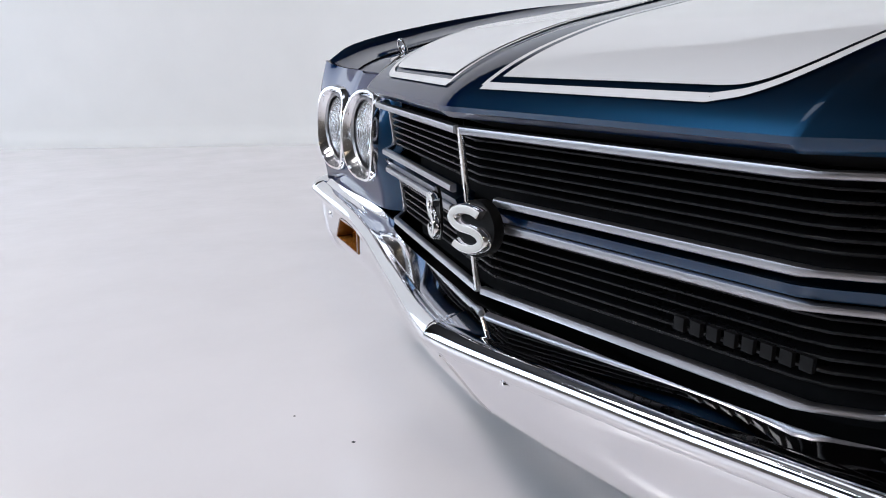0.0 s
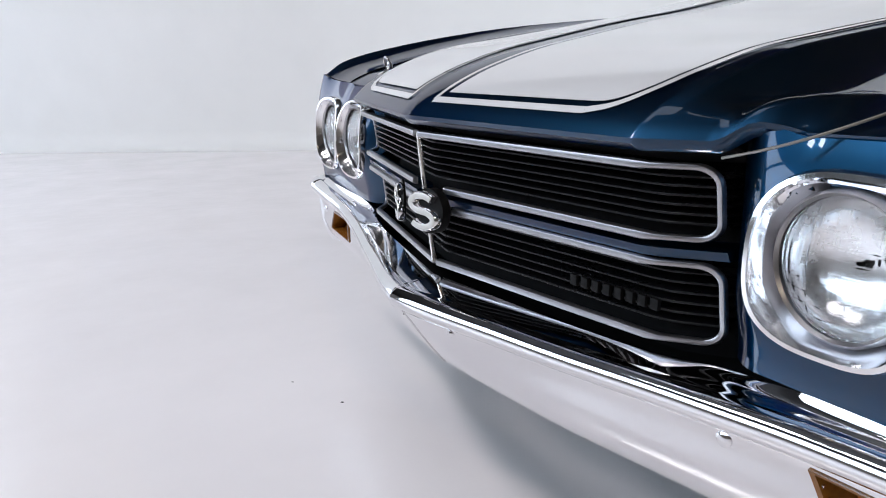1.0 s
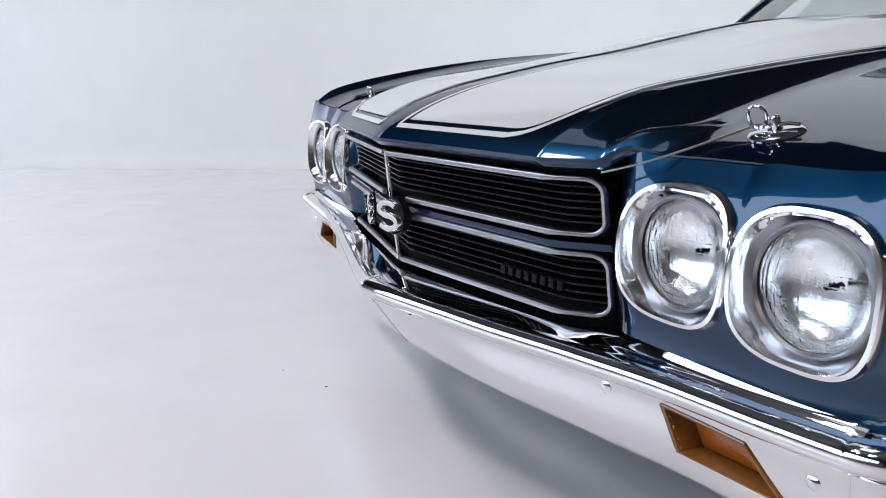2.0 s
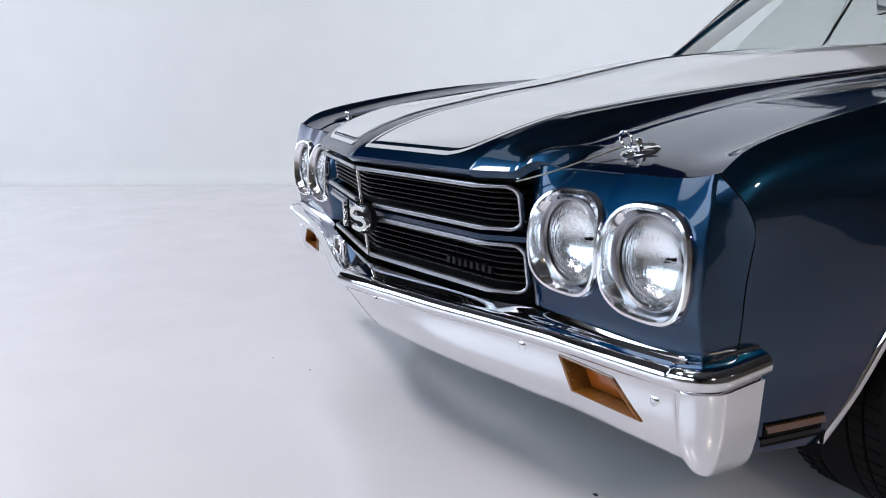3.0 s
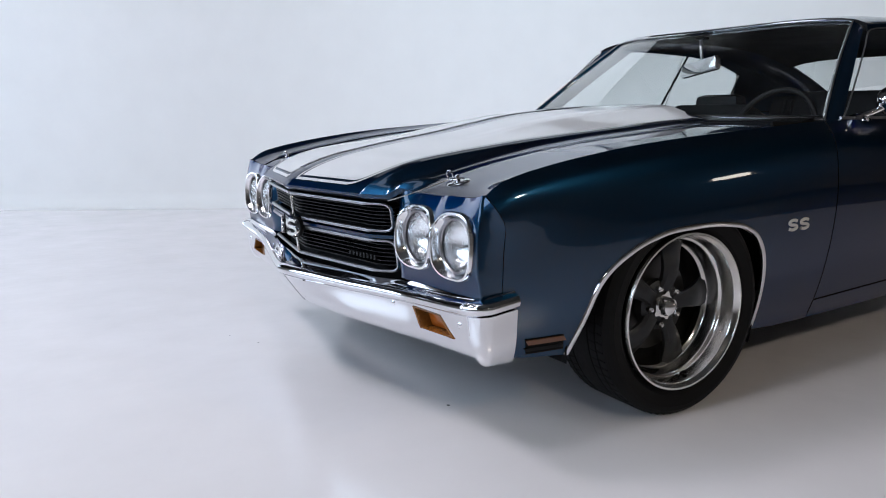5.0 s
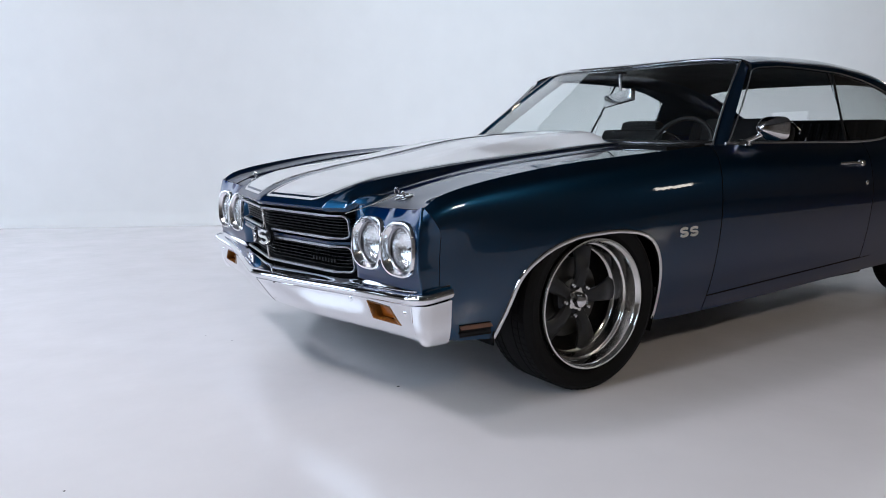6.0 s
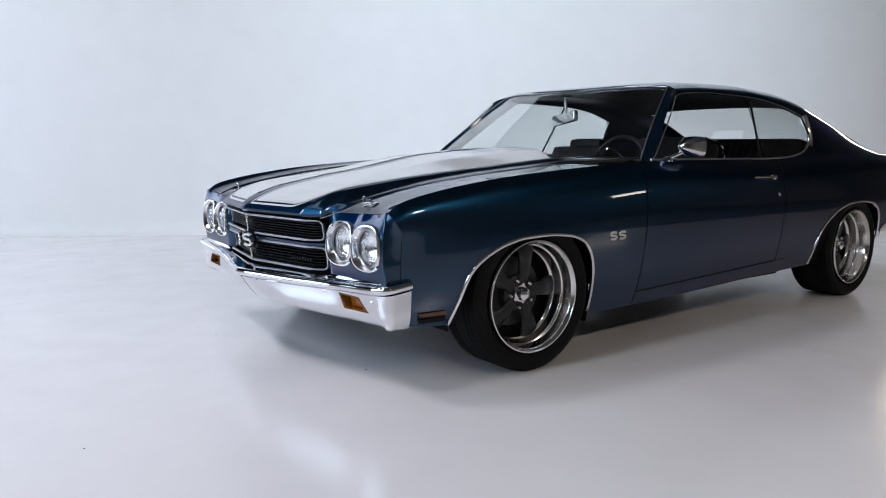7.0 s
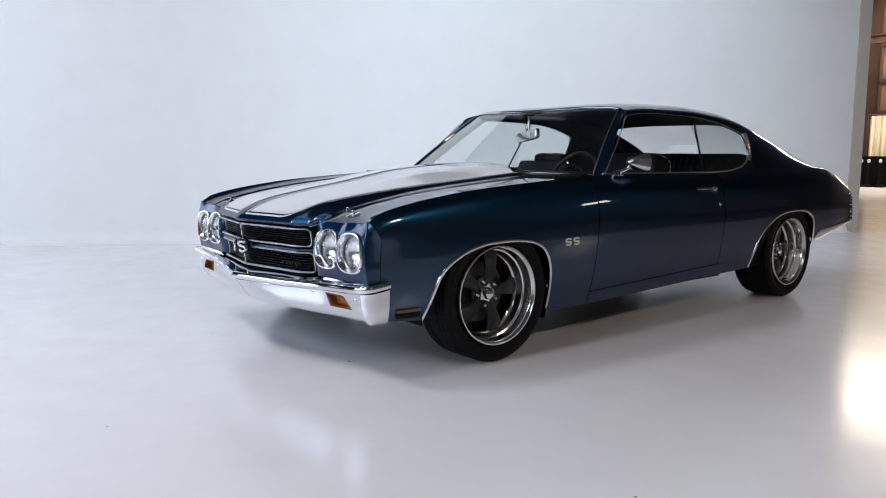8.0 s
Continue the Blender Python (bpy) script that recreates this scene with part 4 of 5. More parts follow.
def build_wheel(name, width, at, steer=0.0, side=1):
    """A wheel with its axis along x, its face towards +x."""
    R = TYRE_R
    hub = new(name)
    w = width / 2
    prof = [(0.240, -w * 0.80), (0.258, -w * 0.93), (0.29, -w), (R - 0.018, -w * 0.97), (R - 0.004, -w * 0.86)]
    ribs = [-0.78, -0.62, -0.60, -0.575, -0.36, -0.34, -0.31, 0.0 - 0.13, -0.11, 0.11, 0.13, 0.31, 0.34, 0.36, 0.575, 0.60, 0.62, 0.78]
    for r in ribs:
        deep = 0.009 if any(abs(r - g) < 0.012 for g in (-0.60, -0.34, 0.34, 0.60)) else 0.0
        prof.append((R - deep - 0.003 * r * r, w * r))
    prof += [(R - 0.004, w * 0.86), (R - 0.018, w * 0.97), (0.29, w), (0.258, w * 0.93), (0.240, w * 0.80)]
    tyre = part("tyre", lathe(prof, 96), RUBBER, hub, "low-profile black rubber tyre", angle=25)
    # Cross sipes in the tread and a raised sidewall band.
    bm = bmesh.new()
    for i in range(72):
        a = 2 * math.pi * i / 72
        for r0, tilt in ((-0.72, 0.10), (-0.47, 0.08), (0.47, -0.08), (0.72, -0.10)):
            b = box((w * 0.22, 0.0035, 0.004), (w * r0, 0, R - 0.0024), 0, Matrix.Rotation(tilt * 2, 4, "Z"))
            b.transform(Matrix.Rotation(a, 4, "X"))
            me = bpy.data.meshes.new("t")
            b.to_mesh(me)
            b.free()
            bm.from_mesh(me)
            bpy.data.meshes.remove(me)
    part("tread_sipe", bm, DARK, tyre, smooth=False)["kind"] = "stuff"
    lip = [(0.2395, w * 0.84), (0.2415, w * 0.93), (0.2385, w * 0.985), (0.233, w * 0.985), (0.2295, w * 0.93), (0.2255, w * 0.90), (0.2215, w * 0.84), (0.2205, w * 0.52),
           (0.2175, w * 0.47), (0.211, w * 0.44), (0.2085, w * 0.40), (0.2075, w * 0.12), (0.203, w * 0.05), (0.196, w * 0.0), (0.194, -w * 0.7), (0.2395, -w * 0.85)]
    part("rim", lathe(lip, 96), POLISH, hub, "polished stepped aluminium rim lip", angle=30)
    part("brake_disc", lathe([(0.05, -0.035), (0.150, -0.035), (0.150, -0.055), (0.05, -0.055)], 48), IRON, hub, "grey brake disc")
    part("barrel_back", lathe([(0.0, -w * 0.55), (0.20, -w * 0.55)], 48), DARK, hub)
    face = w * 0.16
    for i in range(5):
        a0 = 2 * math.pi * i / 5 - 0.227
        bm = bmesh.new()
        rings = []
        for t in steps(0, 1, 10):
            r = 0.045 + t * 0.158
            half = 0.023 + 0.017 * abs(t - 0.25) ** 1.4 * 1.6 + 0.010 * t
            x = face + 0.016 * math.sin(math.pi * min(1, t * 1.15)) - 0.012 * t
            depth = 0.028
            prof2 = [(-half, x - 0.010), (-half * 0.72, x), (0, x + 0.004), (half * 0.72, x), (half, x - 0.010), (half * 0.8, x - depth), (-half * 0.8, x - depth)]
            rings.append([bm.verts.new((o, u, r)) for u, o in prof2])
        for p, q in zip(rings, rings[1:]):
            for k in range(7):
                bm.faces.new((p[k], q[k], q[(k + 1) % 7], p[(k + 1) % 7]))
        bm.faces.new(rings[0][::-1])
        bm.faces.new(rings[-1])
        bmesh.ops.recalc_face_normals(bm, faces=bm.faces[:])
        bm.transform(Matrix.Rotation(a0, 4, "X"))
        part("spoke", bm, GUNMETAL, hub, "matt grey tapered wheel spoke")
        a1 = -(a0 + math.pi / 5)
        nut = lathe([(0, 0.016), (0.006, 0.015), (0.010, 0.008), (0.010, -0.02)], 6, "X", (face + 0.002, math.sin(a1) * 0.060, math.cos(a1) * 0.060))
        part("lug_nut", nut, CHROME, hub, "chrome lug nut", smooth=False)
    part("hub_face", lathe([(0.0, face - 0.004), (0.066, face - 0.004), (0.078, face - 0.014), (0.078, face - 0.04)], 40), GUNMETAL, hub)
    star = []
    for i in range(40):
        a = 2 * math.pi * i / 40
        r = 0.036 + 0.011 * max(0.0, math.cos(5 * a)) ** 1.5
        star.append((r * math.cos(a), r * math.sin(a)))
    part("cap_flange", prism(star, 0.010, lambda a, b, c: Vector((face - 0.003 + c, a, b))), POLISH, hub, "polished five-point cap flange")
    part("centre_cap", lathe([(0.030, face), (0.029, face + 0.022), (0.026, face + 0.034), (0.014, face + 0.042), (0.0, face + 0.044)], 40), CHROME, hub, "chrome centre cap")
    valve = tube([(w * 0.5, 0.05, -0.215), (w * 0.62, 0.05, -0.205), (w * 0.72, 0.05, -0.203)], 0.005, 8)
    part("valve_stem", valve, BLACK, hub, "black rubber valve stem")
    return hub


def build_wheels(car):
    wheel = build_wheel("wheel", 0.235, None)
    wheel.parent = car
    wheel["label"] = "five-spoke wheel with polished lip and grey spokes"
    places = [(0.826, 0.0, 0, -2.0), (-0.826, 0.0, 180, -2.0), (0.805, AXLE_R, 0, 0), (-0.805, AXLE_R, 180, 0)]
    for i, (x, y, turn, steer) in enumerate(places):
        m = pose(x, y, TYRE_R, 0, 0, turn + steer) @ Matrix.Diagonal((1.0 if i < 2 else 1.14, 1.0, 1.0, 1.0))
        if i == 0:
            wheel.matrix_basis = m
        else:
            copy_thing(wheel, m)


XR = curve((1.10, 0.722), (1.5, 0.712), (2.0, 0.716), (2.4, 0.735), (2.8, 0.752), (3.1, 0.768), (3.36, 0.792))
ZR = curve((1.10, 1.230), (1.5, 1.259), (1.9, 1.256), (2.2, 1.230), (2.45, 1.188), (2.8, 1.092), (3.1, 1.002), (3.36, 0.925))
ZT = curve((1.06, 1.258), (1.2, 1.288), (1.5, 1.320), (1.9, 1.331), (2.3, 1.315), (2.6, 1.262), (2.85, 1.188), (3.15, 1.075), (3.36, 0.975))


def roof_front(s):
    a = abs(s)
    return 1.255 - 0.115 * (1 - (a / 0.88) ** 2) if a < 0.88 else 1.255 - (a - 0.88) / 0.12 * 0.050


def roof_point(s, t):
    y = roof_front(s) + t * (3.36 - roof_front(s))
    zr, zt, xr = ZR(max(y, 1.1)), ZT(y), XR(max(y, 1.1))
    a = abs(s)
    return Vector((s * xr, y, zr + (zt - zr) * (1 - a ** 5) ** 0.8))


def glass_front(u, v):
    """The windshield: u across from -1 to 1, v from the cowl to the roof."""
    base = Vector((u * 0.832, 0.800 - 0.105 * (1 - u * u), 0.878 + 0.010 * (1 - u * u)))
    top = roof_point(u * 0.885, 0.0) + Vector((0, -0.003, -0.012))
    p = base.lerp(top, v)
    p.y -= 0.014 * math.sin(math.pi * v)
    return p


def door_post(v):
    return Vector((0.868, 0.835, 0.884)).lerp(Vector((0.706, 1.196, 1.223)), v)


def build_glasshouse(car, doors, quarters):
    ss = [-1 + 2 * i / 48 for i in range(49)]
    ss = sorted(set(ss + [-0.985, 0.985, -0.97, 0.97]))
    keep = lambda s, t: not (abs(s) < 0.80 and roof_front(s) + t * (3.36 - roof_front(s)) > 2.68)
    bm = grid(roof_point, ss, steps(0, 1, 70), keep)
    roof = part("roof", outward(bm, (0, 1.9, 0.8)), BLUE, car, "dark blue metallic hardtop roof", 0.012)
    ss2 = [i / 20 * 0.81 for i in range(-20, 21)]
    bm = grid(lambda s, t: roof_point(s, t) - Vector((0, 0, 0.006)), ss2, steps(0.70, 1.0, 14))
    part("rear_window", outward(bm, (0, 1.9, 0.5)), GLASS, car, "clear rear window", 0.004).visible_shadow = False
    bm = grid(glass_front, steps(-1, 1, 32), steps(0, 1, 12))
    part("windshield", outward(bm, (0, 2.0, 0.5)), GLASS, car, "clear curved windshield", 0.004).visible_shadow = False
    # Bright reveal moulding over the windshield, and along its foot.
    top = [glass_front(u, 1.0) + Vector((0, -0.006, 0.004)) for u in steps(-1, 1, 40)]
    part("windshield_moulding", ribbon(top, [(0, -0.8, 0.6)] * len(top), 0.011, 0.005), CHROME, roof, "bright windshield moulding")
    foot = [glass_front(u, 0.0) + Vector((0, -0.012, 0.004)) for u in steps(-1, 1, 40)]
    part("cowl_moulding", ribbon(foot, [(0, -0.6, 0.8)] * len(foot), 0.014, 0.006), CHROME, car, "bright moulding along the windshield foot")
    cowl = grid(lambda x, t: (x, hood_back(min(abs(x), 0.78)) - 0.005 + t * 0.13, 0.872 + 0.010 * t), steps(-0.875, 0.875, 30), steps(0, 1, 4))
    part("cowl_panel", outward(cowl, (0, 0.7, 0)), DARK, car, "black cowl vent panel", 0.004)
    for s in (1, -1):
        # Windshield posts.
        bm = bmesh.new()
        rings = []
        for v in steps(0, 1, 14):
            g, d = glass_front(1.0, v), door_post(v)
            bulge = g.lerp(d, 0.28) + Vector((0.008, -0.002, 0.002))
            w = [g + Vector((-0.004, 0.004, -0.004)), g + Vector((0.002, -0.008, 0.003)), g.lerp(bulge, 0.6), bulge, bulge.lerp(d, 0.6), d + Vector((0, 0, 0.002)),
                 d + Vector((-0.03, 0.004, 0)), g + Vector((-0.02, 0.03, -0.01))]
            rings.append([bm.verts.new(p) for p in w])
        for a, b in zip(rings, rings[1:]):
            for k in range(8):
                bm.faces.new((a[k], b[k], b[(k + 1) % 8], a[(k + 1) % 8]))
        bm.faces.new(rings[0][::-1])
        bm.faces.new(rings[-1])
        bmesh.ops.recalc_face_normals(bm, faces=bm.faces[:])
        part("windshield_post", bm if s > 0 else flipped(bm), BLUE, roof, "slim dark blue windshield post")
        edge = [glass_front(0.995, v) + Vector((0.004, -0.010, 0.004)) for v in steps(0, 1, 14)]
        bm = ribbon(edge, [(0.5, -0.8, 0.2)] * len(edge), 0.007, 0.004)
        part("post_moulding", bm if s > 0 else flipped(bm), SATIN, roof, "slim bright windshield edge moulding")
        trim = grid(lambda v, t: glass_front(0.985, v) + Vector((-0.012 - 0.022 * t, 0.012 + 0.070 * t, -0.006 - 0.012 * t)), steps(0.02, 0.96, 14), steps(0, 1, 4))
        part("post_trim", outward(trim, (3, 1.0, 1.0)) if s > 0 else outward(flipped(trim), (-3, 1.0, 1.0)), TRIMGREY, roof, "grey inner windshield post trim", 0.006)
        # Side glass, in the leaning plane between belt and rail.
        def lean(y, z):
            t = (z - 0.886) / (ZR(max(y, 1.1)) - 0.886)
            return 0.866 + (XR(max(y, 1.1)) - 0.004 - 0.866) * t
        WIN_Z = curve((0.845, 0.890), (0.91, 0.947), (1.018, 1.044), (1.122, 1.143), (1.198, 1.214), (1.3, 1.228), (1.5, 1.238), (1.9, 1.230), (2.15, 1.203), (2.32, 1.165), (2.42, 1.135))
        BELT = curve((0.80, 0.886), (1.83, 0.886), (2.05, 0.892), (2.25, 0.915), (2.36, 0.955), (2.42, 1.0))
        # The driver's door window is wound down.
        for name, a, b in (("door_glass", 0.85, 1.835), ("quarter_glass", 1.85, 2.41))[s > 0:]:
            bm = grid(lambda y, t: (lean(y, BELT(y) + (WIN_Z(y) - BELT(y)) * t), y, BELT(y) + (WIN_Z(y) - BELT(y)) * t), steps(a, b, 24), steps(0, 1, 8))
            outward(bm, (0, 1.6, 1.0))
            part(name, bm if s > 0 else flipped(bm), GLASS, car, "clear side window glass", 0.004).visible_shadow = False
        div = [(lean(1.845 - 0.05 * (1 - t), 0.886 + t * 0.345) + 0.002, 1.80 + 0.10 * t * 0.9, 0.886 + t * 0.345) for t in steps(0, 1, 8)]
        bm = ribbon(div, [(1, 0, 0.4)] * len(div), 0.014, 0.005)
        part("window_divider", bm if s > 0 else flipped(bm), BLACK, doors[0 if s > 0 else 1], "dark upright window seal")
        rail = [(lean(y, WIN_Z(y)) + 0.006, y, WIN_Z(y) + 0.004) for y in steps(0.84, 2.42, 60)]
        bm = ribbon(rail, [(1, -0.2, 0.3)] * len(rail), 0.005, 0.003)
        part("drip_moulding", bm if s > 0 else flipped(bm), SATIN, roof, "slim bright window surround")
        sill = [(lean(y, BELT(y)) + 0.004, y, BELT(y) + 0.002) for y in steps(0.82, 2.42, 50)]
        bm = ribbon(sill, [(0.6, 0, 0.8)] * len(sill), 0.010, 0.005)
        part("belt_moulding", bm if s > 0 else flipped(bm), SATIN, doors[0 if s > 0 else 1], "slim bright belt moulding")
        rear = [(lean(2.42 + 0.035 * math.sin(math.pi * t), 1.0 + 0.135 * t) + 0.016, 2.375 + 0.055 * math.sin(math.pi * (0.15 + 0.7 * t)) + 0.02 * t, 0.962 + 0.185 * t) for t in steps(0, 1, 12)]
        bm = ribbon(rear, [(1, -0.6, 0.2)] * len(rear), 0.034, 0.010)
        part("quarter_moulding", bm if s > 0 else flipped(bm), POLISH, quarters[0 if s > 0 else 1], "wide bright rear window moulding")
        # Strip between the window heads and the roof's edge; it widens into the rear pillar.
        def pillar(y, t):
            z_hi, x_hi = ZR(y), XR(y)
            z_lo = WIN_Z(y) if y <= 2.42 else ZC(y) - 0.001
            x_lo = lean(y, z_lo) if y <= 2.42 else XC(y) - 0.0005
            z = z_lo + (z_hi - z_lo) * t
            x = x_lo + (x_hi - x_lo) * t
            if y > 2.42:
                x += 0.006 * math.sin(math.pi * t)
            return (x, y, z)
        bm = grid(pillar, steps(1.198, 2.42, 40), steps(0, 1, 4))
        outward(bm, (0, 1.9, 1.0))
        part("roof_rail", bm if s > 0 else flipped(bm), BLUE, roof, "", 0.01)
        def low_pillar(y, t):
            z_lo, z_hi = ZC(y) - 0.002, BELT(y)
            z = z_lo + (z_hi - z_lo) * t
            return (XC(y) + (lean(y, z_hi) + 0.002 - XC(y)) * t, y, z)
        bm = grid(low_pillar, steps(1.95, 2.42, 20), steps(0, 1, 4))
        outward(bm, (0, 1.9, 0.8))
        part("belt_filler", bm if s > 0 else flipped(bm), BLUE, quarters[0 if s > 0 else 1], "", 0.004)
        bm = grid(pillar, steps(2.4201, 3.36, 40), steps(0, 1, 14))
        outward(bm, (0, 2.6, 0.9))
        part("rear_pillar", bm if s > 0 else flipped(bm), BLUE, quarters[0 if s > 0 else 1], "broad dark blue fastback pillar", 0.01)
    part("headliner", outward(grid(lambda s, t: roof_point(s * 0.97, t) - Vector((0, 0, 0.03)), ss2, steps(0.01, 0.68, 20)), (0, 1.9, 2.5)), VINYL, car, "black headliner", 0.004)


def tail_y(x):
    return 3.905 + 0.12 * (1 - (x / 0.90) ** 2)


def build_tail(car, quarters):
    def deck_point(x, t):
        y = 3.30 + (tail_y(x) - 3.30) * t
        return (x, y, ZC(y) + 0.018 + 0.026 * (1 - (x / 0.76) ** 2) * (1 - 0.5 * t))
    deck = grid(deck_point, steps(-0.745, 0.745, 24), steps(0, 1, 24))
    part("boot_lid", outward(deck, (0, 3.6, 0)), BLUE, car, "dark blue metallic boot lid", 0.004)
    back = grid(lambda x, t: (x, tail_y(x) - 0.006 + 0.012 * math.sin(t * 3), 0.44 + 0.34 * t), steps(-0.84, 0.84, 20), steps(0, 1, 8))
    part("tail_panel", outward(back, (0, 3, 0.6)), BLUE, car, "dark blue tail panel", 0.004)
    line = [(x, tail_y(x) + 0.035, 0.575) for x in steps(-0.78, 0.78, 14)]
    line = [(-0.868, 3.865, 0.575), (-0.862, 3.90, 0.575), (-0.835, 3.945, 0.575)] + line + [(0.835, 3.945, 0.575), (0.862, 3.90, 0.575), (0.868, 3.865, 0.575)]
    part("rear_bumper", tube(line, 0.10, 14, flat=0.4), CHROME, car, "chrome rear bumper")
    LOW = curve((3.205, 0.335), (3.5, 0.385), (3.87, 0.462))
    for s, quarter in zip((1, -1), quarters):
        # The bumper's ends run forward along the quarters to the arches.
        def wing(y, t):
            z = LOW(y) + (TAIL(y) + 0.006 - LOW(y)) * t
            return (side_x(y, max(z, 0.40)) + 0.002 + 0.007 * math.sin(math.pi * (0.1 + 0.8 * t)) - 0.05 * (1 - t) ** 3, y, z)
        bm = outward(grid(wing, steps(3.222, 3.90, 22), steps(0, 1, 10)), (0, 3.5, 0.45))
        part("bumper_end", bm if s > 0 else flipped(bm), CHROME, quarter, "chrome rear bumper end wrapped along the quarter panel", 0.004)
        lamp = part("tail_lamp", box((0.24, 0.03, 0.085), (s * 0.60, tail_y(0.6) + 0.085, 0.60), 0.01), REDLENS, car, "red tail lamp")
        part("lamp_frame", box((0.26, 0.022, 0.105), (s * 0.60, tail_y(0.6) + 0.08, 0.60), 0.01), CHROME, lamp, "chrome lamp frame")
        recess = grid(lambda y, z: (side_x(y, z) + 0.002, y, z), steps(3.835, 3.885, 3), steps(0.49, 0.72, 8))
        outward(recess, (0, 3.86, 0.6))
        plate = part("louvre_recess", recess if s > 0 else flipped(recess), BLACK, quarter, "black louvre recess", 0.004)
        for i in range(8):
            z = 0.505 + i * 0.0285
            part("louvre", box((0.012, 0.048, 0.012), (s * (side_x(3.86, z) + 0.003), 3.86, z), 0.002), CHROME, plate, "small chrome side louvre")


car = thing("car", "dark blue metallic muscle coupe with white hood stripes and chrome bumper", "car")
DOORS, QUARTERS = build_body(car)
build_front(car)
build_grille(car)
build_bumper(car)
build_under(car)
build_wheels(car)
build_glasshouse(car, DOORS, QUARTERS)
build_tail(car, QUARTERS)


# ---- the cabin, and the fittings on the body ----
def seat(parent, x, y):
    st = new("front_seat")
    st.parent = parent
    part("cushion", box((0.52, 0.50, 0.16), (x, y, 0.42), 0.05), VINYL, st, "black vinyl seat cushion")
    high = 0.60 if x > 0 else 0.54
    bm = box((0.50, 0.15, high), (0, 0, high / 2), 0.055)
    bm.transform(Matrix.Translation((x, y + 0.24, 0.42)) @ Matrix.Rotation(radians(-14), 4, "X"))
    back = part("backrest", bm, VINYL, st, "black pleated vinyl backrest")
    for i in range(7):
        rib = tube([(0, 0, 0.06), (0, 0, 0.46)], 0.018, 8)
        rib.transform(Matrix.Translation((x - 0.15 + i * 0.05, y + 0.24, 0.42)) @ Matrix.Rotation(radians(-14), 4, "X") @ Matrix.Translation((0, -0.058, 0)))
        part("pleat", rib, VINYL, back)
    edge = [(x + 0.25, y + 0.30, high + 0.395), (x + 0.256, y + 0.37, high + 0.38), (x + 0.258, y + 0.43, high + 0.345), (x + 0.256, y + 0.465, high + 0.285), (x + 0.25, y + 0.445, high + 0.18)]
    part("seat_edge_trim", tube(edge, 0.007, 8), CHROME, back, "chrome trim along the seat back's edge")
    bm = box((0.28, 0.10, 0.105), (x, y + 0.40, 0.950), 0.04)
    part("headrest", bm, VINYL, st, "black headrest")
    for d in (-0.05, 0.05):
        part("headrest_post", tube([(x + d, y + 0.39, 0.86), (x + d, y + 0.40, 0.93)], 0.006, 8), CHROME, st)


